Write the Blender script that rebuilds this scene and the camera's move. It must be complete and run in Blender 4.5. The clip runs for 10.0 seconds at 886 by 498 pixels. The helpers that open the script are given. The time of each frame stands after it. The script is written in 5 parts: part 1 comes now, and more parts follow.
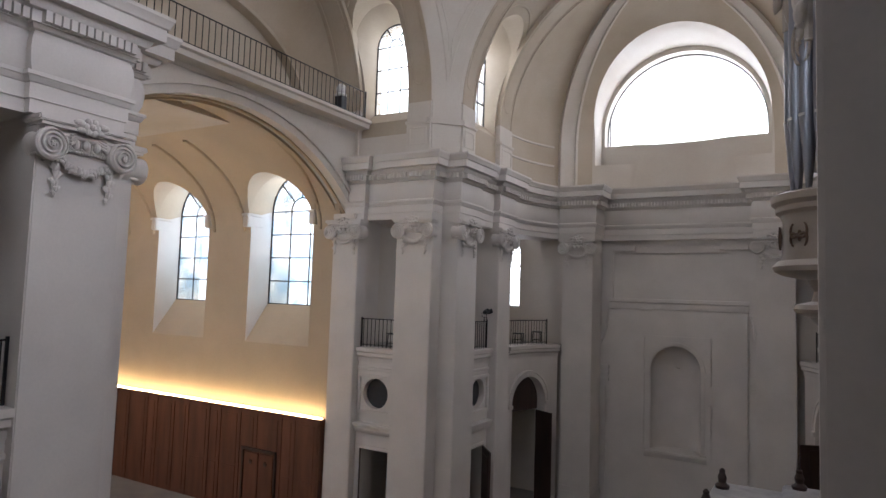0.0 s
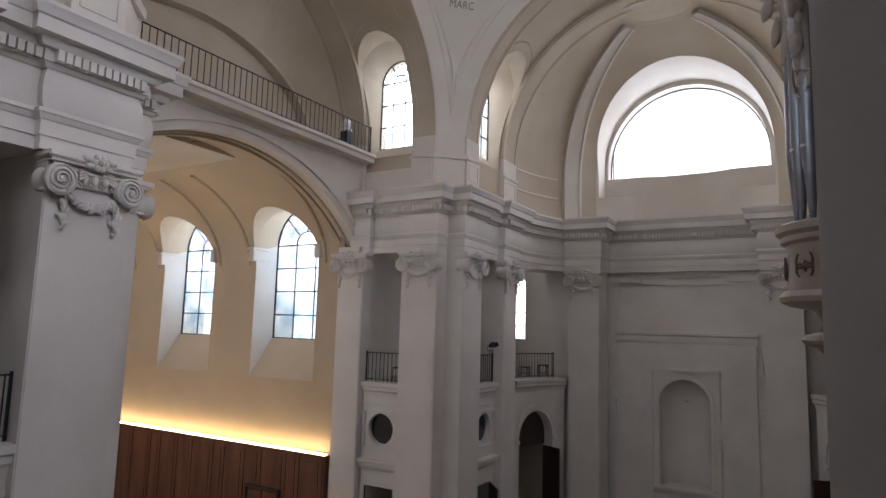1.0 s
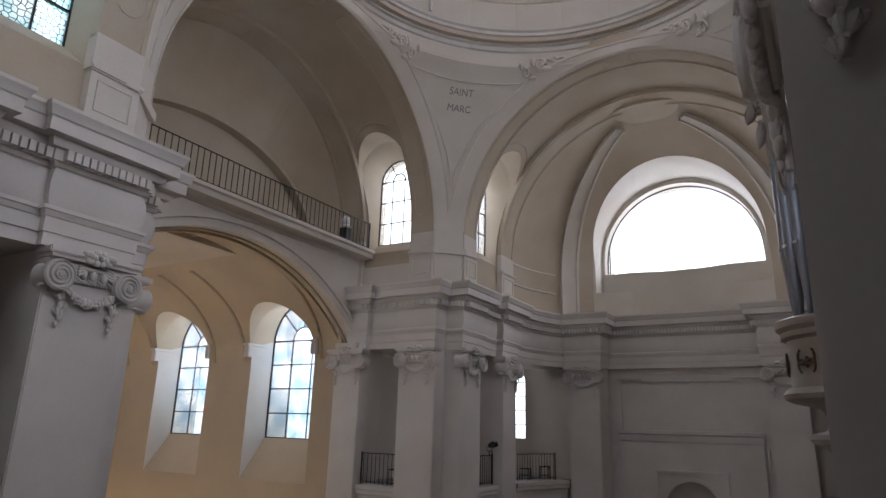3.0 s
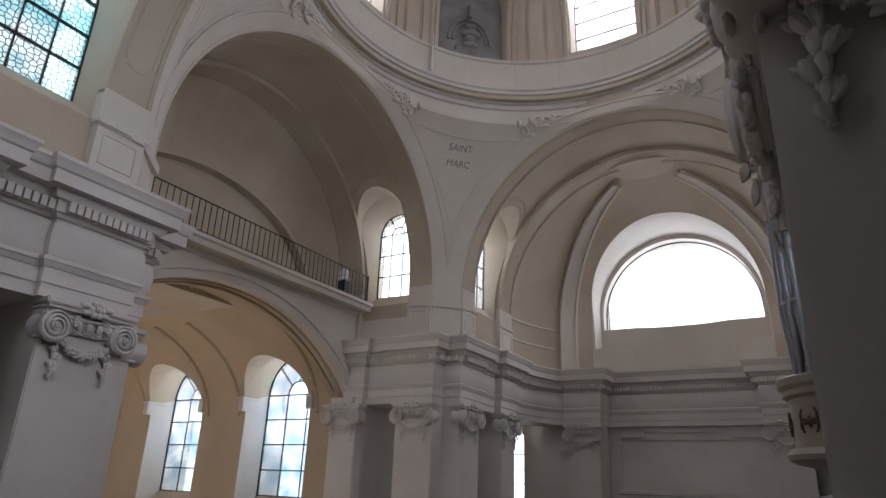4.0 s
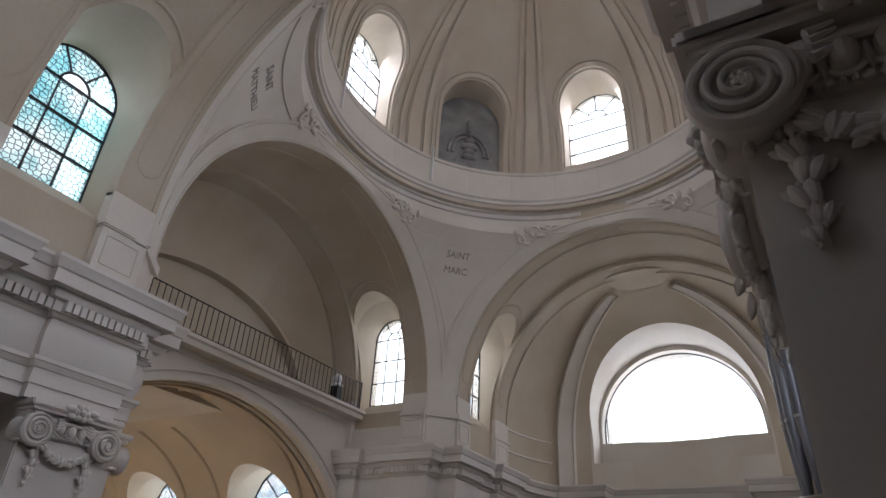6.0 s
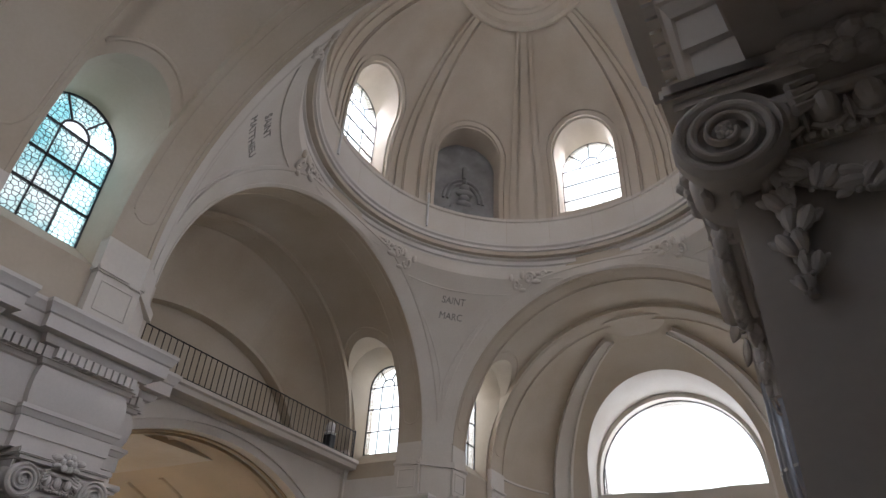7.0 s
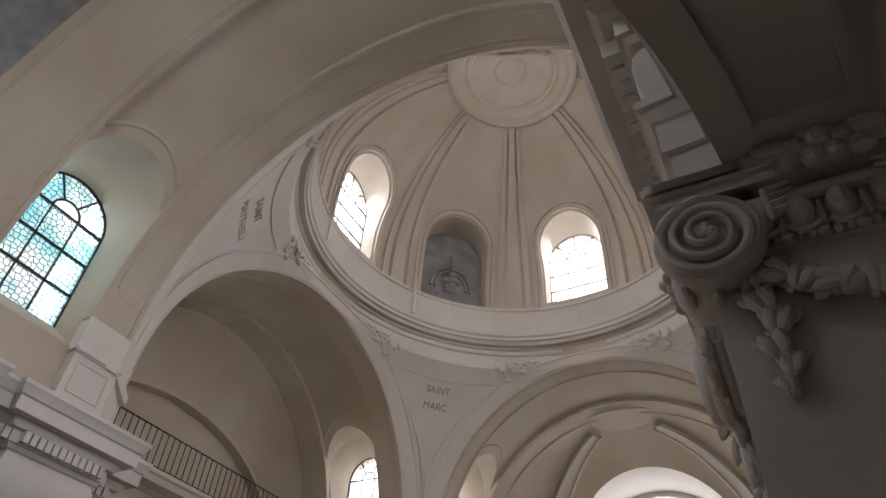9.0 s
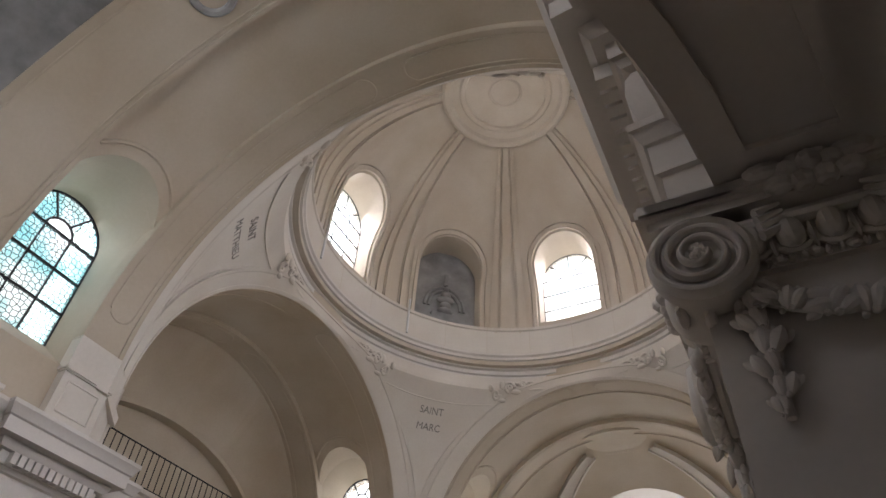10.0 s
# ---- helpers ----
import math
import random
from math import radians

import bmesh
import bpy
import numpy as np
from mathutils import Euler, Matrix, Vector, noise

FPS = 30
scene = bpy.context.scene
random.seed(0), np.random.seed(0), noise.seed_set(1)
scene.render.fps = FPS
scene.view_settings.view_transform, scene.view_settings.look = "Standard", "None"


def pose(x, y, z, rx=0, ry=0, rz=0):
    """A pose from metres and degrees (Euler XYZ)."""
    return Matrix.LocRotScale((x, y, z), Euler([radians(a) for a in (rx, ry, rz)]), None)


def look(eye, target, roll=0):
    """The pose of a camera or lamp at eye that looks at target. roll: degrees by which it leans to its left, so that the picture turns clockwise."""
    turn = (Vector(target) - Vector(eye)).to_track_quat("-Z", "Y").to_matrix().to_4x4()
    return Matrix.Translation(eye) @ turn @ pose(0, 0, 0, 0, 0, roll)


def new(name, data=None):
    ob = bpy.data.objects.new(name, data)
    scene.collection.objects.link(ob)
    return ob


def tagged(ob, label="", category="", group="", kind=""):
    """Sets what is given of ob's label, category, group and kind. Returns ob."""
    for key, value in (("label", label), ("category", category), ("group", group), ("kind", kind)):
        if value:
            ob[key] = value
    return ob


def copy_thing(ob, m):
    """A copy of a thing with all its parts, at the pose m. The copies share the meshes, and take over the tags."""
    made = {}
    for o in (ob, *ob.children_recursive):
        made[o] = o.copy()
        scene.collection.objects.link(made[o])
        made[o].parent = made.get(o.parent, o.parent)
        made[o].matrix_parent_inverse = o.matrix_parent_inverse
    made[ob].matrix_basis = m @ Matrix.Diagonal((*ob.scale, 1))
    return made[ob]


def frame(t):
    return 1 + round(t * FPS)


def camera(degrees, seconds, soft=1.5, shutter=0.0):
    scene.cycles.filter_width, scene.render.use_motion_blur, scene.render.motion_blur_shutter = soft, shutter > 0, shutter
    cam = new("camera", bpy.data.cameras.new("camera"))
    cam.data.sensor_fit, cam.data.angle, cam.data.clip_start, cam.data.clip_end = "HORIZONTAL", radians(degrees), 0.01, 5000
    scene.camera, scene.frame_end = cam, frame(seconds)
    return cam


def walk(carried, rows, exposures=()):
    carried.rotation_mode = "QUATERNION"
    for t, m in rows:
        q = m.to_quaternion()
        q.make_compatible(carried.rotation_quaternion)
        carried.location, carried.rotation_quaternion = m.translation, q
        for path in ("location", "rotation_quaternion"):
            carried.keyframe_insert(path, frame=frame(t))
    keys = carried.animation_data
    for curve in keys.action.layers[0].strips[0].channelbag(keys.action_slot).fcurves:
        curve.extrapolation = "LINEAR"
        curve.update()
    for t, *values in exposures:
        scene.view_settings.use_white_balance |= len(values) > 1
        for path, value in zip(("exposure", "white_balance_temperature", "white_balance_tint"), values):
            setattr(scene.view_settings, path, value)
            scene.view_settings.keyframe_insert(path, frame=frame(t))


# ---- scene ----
cam = camera(69.09, 10.0)
PATH = [
    (0, pose(4.770, -12.282, 8.001, 94.18, -1.89, 30.06)),
    (0.5, pose(4.781, -12.282, 7.987, 95.65, -1.78, 30.43)),
    (1, pose(4.784, -12.280, 7.983, 97.14, -1.63, 30.55)),
    (1.5, pose(4.789, -12.281, 7.983, 99.61, -1.54, 30.65)),
    (2, pose(4.789, -12.283, 7.985, 101.61, -1.48, 30.67)),
    (2.5, pose(4.789, -12.284, 7.985, 103.41, -1.47, 30.54)),
    (4, pose(4.804, -12.297, 7.996, 110.34, -2.00, 30.11)),
    (4.5, pose(4.796, -12.310, 8.001, 112.54, -2.21, 30.02)),
    (5, pose(4.793, -12.316, 8.006, 115.21, -2.40, 29.82)),
    (5.5, pose(4.793, -12.330, 8.009, 117.59, -2.80, 29.48)),
    (7, pose(4.819, -12.360, 8.009, 123.78, -2.79, 28.90)),
    (7.5, pose(4.825, -12.353, 8.024, 125.84, -2.84, 28.62)),
    (8, pose(4.834, -12.362, 8.026, 127.87, -2.94, 28.22)),
    (8.5, pose(4.840, -12.376, 8.019, 129.91, -3.10, 27.67)),
    (9, pose(4.838, -12.383, 8.013, 131.59, -3.23, 27.12)),
    (9.5, pose(4.836, -12.389, 8.013, 133.01, -3.13, 26.78)),
    (10, pose(4.839, -12.397, 8.006, 133.33, -2.99, 26.59)),
]
EXPOSURE = [(0.0, 0.47, 5850, 12), (1.0, 0.32, 5850, 12), (2.5, -0.08, 5850, 12), (4.0, -0.2, 5850, 12), (5.5, -0.21, 5880, 11), (7.0, -0.2, 5980, 11), (8.5, -0.03, 6200, 12), (10.0, 0.21, 6330, 12)]
walk(cam, PATH, EXPOSURE)

def light_world():
    w = bpy.data.worlds.new("sky")
    scene.world = w
    w.use_nodes = True
    nt = w.node_tree
    bg = nt.nodes["Background"]
    sky = nt.nodes.new("ShaderNodeTexSky")
    sky.sky_type, sky.sun_disc = "NISHITA", False
    sky.sun_elevation, sky.sun_rotation = radians(40), radians(200)
    nt.links.new(sky.outputs[0], bg.inputs[0])
    bg.inputs[1].default_value = 0.15


light_world()


def window_lamp(m, w, h, power, tint=(1, 0.97, 1.07)):
    """Daylight behind a window: a lamp in the opening, local -z looks into the church."""
    d = bpy.data.lights.new("daylight", "AREA")
    d.shape, d.size, d.size_y, d.energy, d.color = "RECTANGLE", w, h, power, tint
    ob = new("daylight", d)
    ob.matrix_world = m
    return ob


# ---- materials ----
def mat(name, base, rough=0.8, spread=0.06, scale=1.2, bump=0.15, fine=30, metal=0.0, second=None, streak=0.0):
    m = bpy.data.materials.new(name)
    m.use_nodes = True
    nt = m.node_tree
    b = nt.nodes["Principled BSDF"]
    b.inputs["Roughness"].default_value, b.inputs["Metallic"].default_value = rough, metal
    tc = nt.nodes.new("ShaderNodeTexCoord")
    mp = nt.nodes.new("ShaderNodeMapping")
    mp.inputs["Scale"].default_value = (1, 1, 1 - streak)
    geo = nt.nodes.new("ShaderNodeNewGeometry")
    nt.links.new(geo.outputs["Position"], mp.inputs[0])
    n1 = nt.nodes.new("ShaderNodeTexNoise")
    n1.inputs["Scale"].default_value, n1.inputs["Detail"].default_value = scale, 6
    n2 = nt.nodes.new("ShaderNodeTexNoise")
    n2.inputs["Scale"].default_value, n2.inputs["Detail"].default_value = fine, 4
    nt.links.new(mp.outputs[0], n1.inputs[0]), nt.links.new(geo.outputs["Position"], n2.inputs[0])
    r = nt.nodes.new("ShaderNodeValToRGB")
    dark = second or [c * (1 - 2.2 * spread) for c in base]
    r.color_ramp.elements[0].position, r.color_ramp.elements[1].position = 0.32, 0.66
    r.color_ramp.elements[0].color, r.color_ramp.elements[1].color = (*dark, 1), (*base, 1)
    nt.links.new(n1.outputs[0], r.inputs[0])
    mx = nt.nodes.new("ShaderNodeMixRGB")
    mx.blend_type, mx.inputs[0].default_value = "MULTIPLY", 0.1
    nt.links.new(r.outputs[0], mx.inputs[1]), nt.links.new(n2.outputs[0], mx.inputs[2])
    nt.links.new(mx.outputs[0], b.inputs["Base Color"])
    bp = nt.nodes.new("ShaderNodeBump")
    bp.inputs["Strength"].default_value, bp.inputs["Distance"].default_value = bump, 0.02
    nt.links.new(n2.outputs[0], bp.inputs["Height"]), nt.links.new(bp.outputs[0], b.inputs["Normal"])
    return m


STONE = mat("limestone", (0.70, 0.65, 0.592), 0.78, 0.05, 0.7, 0.06, 24)
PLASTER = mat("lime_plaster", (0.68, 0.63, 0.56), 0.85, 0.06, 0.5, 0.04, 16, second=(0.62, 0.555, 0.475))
# brownish plaster, darkened further to carry the shade under the vaults
VAULT = mat("shaded_vault_plaster", (0.54, 0.465, 0.365), 0.88, 0.10, 0.45, 0.04, 14, second=(0.46, 0.375, 0.27))
OCHRE = mat("ochre_limewash", (0.52, 0.41, 0.28), 0.85, 0.06, 0.4, 0.04, 14)
BARE = mat("bare_grey_mortar", (0.33, 0.32, 0.31), 0.95, 0.2, 1.6, 0.5, 9)
DRUM = mat("dome_plaster", (0.63, 0.56, 0.465), 0.88, 0.07, 0.7, 0.04, 14, second=(0.55, 0.465, 0.36), streak=0.6)
GREYNICHE = mat("grisaille", (0.36, 0.35, 0.34), 0.9, 0.16, 1.8, 0.1, 12)
IRON = mat("black_iron", (0.035, 0.034, 0.036), 0.5, 0.1, 6, 0.1, 60, 0.6)
WOOD = mat("oak_panelling", (0.17, 0.066, 0.036), 0.5, 0.2, 3, 0.2, 40, streak=0.85)
DARKWOOD = mat("dark_oak", (0.055, 0.03, 0.022), 0.5, 0.2, 3, 0.2, 40, streak=0.85)
FLOOR = mat("stone_paving", (0.32, 0.29, 0.25), 0.5, 0.1, 1.0, 0.1, 20)
CASE = mat("painted_organ_case", (0.36, 0.31, 0.26), 0.35, 0.08, 2, 0.1, 30)
TIN = mat("organ_tin", (0.30, 0.31, 0.35), 0.38, 0.05, 3, 0.05, 20, 0.85)
GILT = mat("dark_gilding", (0.10, 0.055, 0.03), 0.4, 0.1, 5, 0.1, 30)
DUSTY = mat("dusty_board", (0.42, 0.41, 0.40), 0.7, 0.15, 3, 0.1, 30)
WHITE = mat("white_paint", (0.75, 0.74, 0.72), 0.6, 0.05, 3, 0.1, 30)


def glass(name, tint, lead=0.0, milk=0.5):
    m = bpy.data.materials.new(name)
    m.use_nodes = True
    nt = m.node_tree
    nt.nodes.remove(nt.nodes["Principled BSDF"])
    out = nt.nodes["Material Output"]
    tr, df, gl = (nt.nodes.new("ShaderNodeBsdf" + k) for k in ("Transparent", "Translucent", "Glossy"))
    gl.inputs["Roughness"].default_value = 0.1
    geo = nt.nodes.new("ShaderNodeNewGeometry")
    n = nt.nodes.new("ShaderNodeTexNoise")
    n.inputs["Scale"].default_value = 1.1
    nt.links.new(geo.outputs["Position"], n.inputs[0])
    r = nt.nodes.new("ShaderNodeValToRGB")
    r.color_ramp.elements[0].color, r.color_ramp.elements[1].color = (*tint[0], 1), (*tint[1], 1)
    r.color_ramp.elements[0].position, r.color_ramp.elements[1].position = 0.38, 0.62
    nt.links.new(n.outputs[0], r.inputs[0])
    colour = r.outputs[0]
    if lead:
        vo = nt.nodes.new("ShaderNodeTexVoronoi")
        vo.feature = "DISTANCE_TO_EDGE"
        vo.inputs["Scale"].default_value, vo.inputs["Randomness"].default_value = lead, 0.7
        vo.voronoi_dimensions = "2D"
        sep, com = nt.nodes.new("ShaderNodeSeparateXYZ"), nt.nodes.new("ShaderNodeCombineXYZ")
        nt.links.new(geo.outputs["Position"], sep.inputs[0])
        nt.links.new(sep.outputs[1], com.inputs[0]), nt.links.new(sep.outputs[2], com.inputs[1])
        nt.links.new(com.outputs[0], vo.inputs["Vector"])
        th = nt.nodes.new("ShaderNodeMapRange")
        th.inputs[1].default_value, th.inputs[2].default_value, th.inputs[3].default_value = 0.03, 0.075, 0.12
        nt.links.new(vo.outputs["Distance"], th.inputs[0])
        mx = nt.nodes.new("ShaderNodeMixRGB")
        mx.blend_type, mx.inputs[0].default_value = "MULTIPLY", 1
        nt.links.new(colour, mx.inputs[1]), nt.links.new(th.outputs[0], mx.inputs[2])
        colour = mx.outputs[0]
    nt.links.new(colour, tr.inputs[0]), nt.links.new(colour, df.inputs[0])
    m1, m2 = nt.nodes.new("ShaderNodeMixShader"), nt.nodes.new("ShaderNodeMixShader")
    m1.inputs[0].default_value, m2.inputs[0].default_value = milk, 0.04
    nt.links.new(tr.outputs[0], m1.inputs[1]), nt.links.new(df.outputs[0], m1.inputs[2])
    nt.links.new(m1.outputs[0], m2.inputs[1]), nt.links.new(gl.outputs[0], m2.inputs[2])
    nt.links.new(m2.outputs[0], out.inputs[0])
    return m


CLEAR = glass("clear_pane", ((0.93, 0.96, 0.97), (0.97, 0.98, 0.98)), 0, 0.1)
LEADED = glass("leaded_pane", ((0.50, 0.74, 0.76), (0.90, 0.97, 0.96)), 9.0, 0.1)
BLUISH = glass("bluish_pane", ((0.68, 0.79, 0.86), (0.95, 0.98, 0.98)), 0, 0.1)


# ---- mesh helpers ----
def mesh_of(bm, name, material, smooth=False):
    me = bpy.data.meshes.new(name)
    bm.to_mesh(me)
    bm.free()
    if material:
        me.materials.append(material)
    if smooth:
        me.shade_smooth()
        me.set_sharp_from_angle(angle=radians(24))
    return me


def empty(name, label, category, group="", kind=""):
    return tagged(new(name), label, category, group, kind)


def part(name, bm, material, parent=None, label="", smooth=False):
    ob = new(name, mesh_of(bm, name, material, smooth))
    ob.parent = parent
    return tagged(ob, label)


def thing(name, bm, material, label, category, kind="", smooth=False, group=""):
    return tagged(part(name, bm, material, None, "", smooth), label, category, group, kind)


def box(bm, x0, x1, y0, y1, z0, z1, bevel=0.0):
    vs = [bm.verts.new((x, y, z)) for x in (x0, x1) for y in (y0, y1) for z in (z0, z1)]
    fs = [bm.faces.new([vs[i] for i in q]) for q in ((0, 1, 3, 2), (4, 6, 7, 5), (0, 4, 5, 1), (2, 3, 7, 6), (0, 2, 6, 4), (1, 5, 7, 3))]
    if bevel:
        bmesh.ops.bevel(bm, geom=list({e for f in fs for e in f.edges}), offset=bevel, segments=2, affect="EDGES")
    return bm


def newbox(*a, **k):
    return box(bmesh.new(), *a, **k)


def prism(bm, poly, z0, z1):
    """A solid over a plan polygon."""
    lo = [bm.verts.new((x, y, z0)) for x, y in poly]
    hi = [bm.verts.new((x, y, z1)) for x, y in poly]
    n = len(poly)
    for i in range(n):
        bm.faces.new((lo[i], lo[(i + 1) % n], hi[(i + 1) % n], hi[i]))
    bm.faces.new(hi), bm.faces.new(lo[::-1])
    bmesh.ops.recalc_face_normals(bm, faces=bm.faces[:])
    return bm


def extrude_vz(bm, outline, u0, u1):
    """A solid from an outline in the x-z plane, from y = u0 to y = u1."""
    a = [bm.verts.new((x, u0, z)) for x, z in outline]
    b = [bm.verts.new((x, u1, z)) for x, z in outline]
    n = len(outline)
    for i in range(n):
        bm.faces.new((a[i], a[(i + 1) % n], b[(i + 1) % n], b[i]))
    bm.faces.new(a[::-1]), bm.faces.new(b)
    bmesh.ops.recalc_face_normals(bm, faces=bm.faces[:])
    return bm


def arch_outline(w, z0, zc, n=24, rise=None):
    """Half-width w, foot z0, springing zc."""
    rise = w if rise is None else rise
    return [(-w, z0)] + [(-w * math.cos(math.pi * i / n), zc + rise * math.sin(math.pi * i / n)) for i in range(n + 1)] + [(w, z0)]


def loft(bm, a, b, caps=True):
    """Joins two outlines of equal length, given as 3D points, to a solid."""
    va, vb = [bm.verts.new(p) for p in a], [bm.verts.new(p) for p in b]
    n = len(a)
    for i in range(n):
        bm.faces.new((va[i], va[(i + 1) % n], vb[(i + 1) % n], vb[i]))
    if caps:
        bm.faces.new(va[::-1]), bm.faces.new(vb)
        bmesh.ops.recalc_face_normals(bm, faces=bm.faces[:])
    return bm


def moved(bm, m):
    bm.transform(m)
    if m.determinant() < 0:
        bmesh.ops.reverse_faces(bm, faces=bm.faces[:])
    return bm


def cut(bm, cutters):
    """bm minus all cutters."""
    ob = new("work", mesh_of(bm, "work", None))
    tools = []
    for c in cutters:
        t = new("tool", mesh_of(c, "tool", None))
        tools.append(t)
        md = ob.modifiers.new("cut", "BOOLEAN")
        md.operation, md.solver, md.object = "DIFFERENCE", "EXACT", t
    bpy.context.view_layer.update()
    ev = ob.evaluated_get(bpy.context.evaluated_depsgraph_get())
    out = bmesh.new()
    out.from_mesh(ev.to_mesh())
    ev.to_mesh_clear()
    for o in (ob, *tools):
        bpy.data.objects.remove(o)
    return out


def sweep(bm, path, profile, closed_profile=False, closed=False):
    """A moulding: profile rows (out, z) along a plan path; out is to the right of the way."""
    P = [Vector(p) for p in path]
    n = len(P)
    rings = []
    for i, p in enumerate(P):
        d0 = (p - P[i - 1]).normalized() if i or closed else None
        d1 = (P[(i + 1) % n] - p).normalized() if i < n - 1 or closed else None
        d0, d1 = d0 or d1, d1 or d0
        n0, n1 = Vector((d0.y, -d0.x)), Vector((d1.y, -d1.x))
        m = (n0 + n1)
        m = m / max(m.dot(n0), 0.25) if m.length > 1e-6 else n0
        rings.append([bm.verts.new((p.x + m.x * o, p.y + m.y * o, z)) for o, z in profile])
    k = len(profile)
    for i in range(n if closed else n - 1):
        a, b = rings[i], rings[(i + 1) % n]
        for j in range(k if closed_profile else k - 1):
            bm.faces.new((a[j], b[j], b[(j + 1) % k], a[(j + 1) % k]))
    return bm


def tube(bm, pts, r, sides=6, taper=None):
    """A round rod along 3D points."""
    rings = []
    for i, p in enumerate(pts):
        p = Vector(p)
        d = (Vector(pts[min(i + 1, len(pts) - 1)]) - Vector(pts[max(i - 1, 0)])).normalized()
        side = d.cross(Vector((0, 0, 1)) if abs(d.z) < 0.9 else Vector((0, 1, 0))).normalized()
        up = side.cross(d)
        rr = r if taper is None else r * taper(i / (len(pts) - 1))
        rings.append([bm.verts.new(p + (side * math.cos(a) + up * math.sin(a)) * rr) for a in (2 * math.pi * k / sides for k in range(sides))])
    for a, b in zip(rings, rings[1:]):
        for k in range(sides):
            bm.faces.new((a[k], a[(k + 1) % sides], b[(k + 1) % sides], b[k]))
    bm.faces.new(rings[0][::-1]), bm.faces.new(rings[-1])
    return bm


def blob(bm, c, rx, ry, rz, seg=8, rings=5):
    v = bmesh.ops.create_uvsphere(bm, u_segments=seg, v_segments=rings, radius=1)["verts"]
    bmesh.ops.transform(bm, verts=v, matrix=Matrix.Translation(c) @ Matrix.Diagonal((rx, ry, rz, 1)))
    return v


ARM = {"north": pose(0, 0, 0), "west": pose(0, 0, 0, 0, 0, 90), "south": pose(0, 0, 0, 0, 0, 180), "east": pose(0, 0, 0, 0, 0, 270)}
MIRROR = Matrix.Diagonal((-1, 1, 1, 1))
ZC, RA, XA = 14.35, 5.4, 6.15      # springing, radius and plane of the great arches
CENTRE = 10.1                       # centre of each apse along its arm


# ---- floor ----
thing("floor", newbox(-45, 18, -18, 18, -0.3, 0), FLOOR, "worn pale stone church floor", "floor", "structure")


# ---- upper walls and vaults, arm by arm ----
def half_dome(r):
    bm = bmesh.new()
    prof = [(r * math.cos(radians(a)), ZC + r * math.sin(radians(a))) for a in range(0, 91, 5)]
    prof = [(r, 12.3)] + prof
    rows = []
    for k in range(33):
        a = math.pi * k / 32
        rows.append([(rr * math.cos(a), CENTRE - 0.02 + rr * math.sin(a), z) for rr, z in prof[:-1]])
    V = [[bm.verts.new(p) for p in row] for row in rows]
    top = bm.verts.new((0, CENTRE - 0.02, ZC + r))
    foot = bm.verts.new((0, CENTRE - 0.02, 12.3))
    for a, b in zip(V, V[1:]):
        for j in range(len(a) - 1):
            bm.faces.new((a[j], b[j], b[j + 1], a[j + 1]))
        bm.faces.new((a[-1], b[-1], top))
        bm.faces.new((b[0], a[0], foot))
    bm.faces.new([foot] + V[0] + [top] + V[-1][::-1])
    bmesh.ops.recalc_face_normals(bm, faces=bm.faces[:])
    return bm



def side_window(arm):
    """Centre along the arm, half-width, sill, springing of an arm's side windows."""
    return (7.98, 0.88, 14.33, 16.48) if arm == "south" else (8.04, 0.78, 14.32, 16.76)


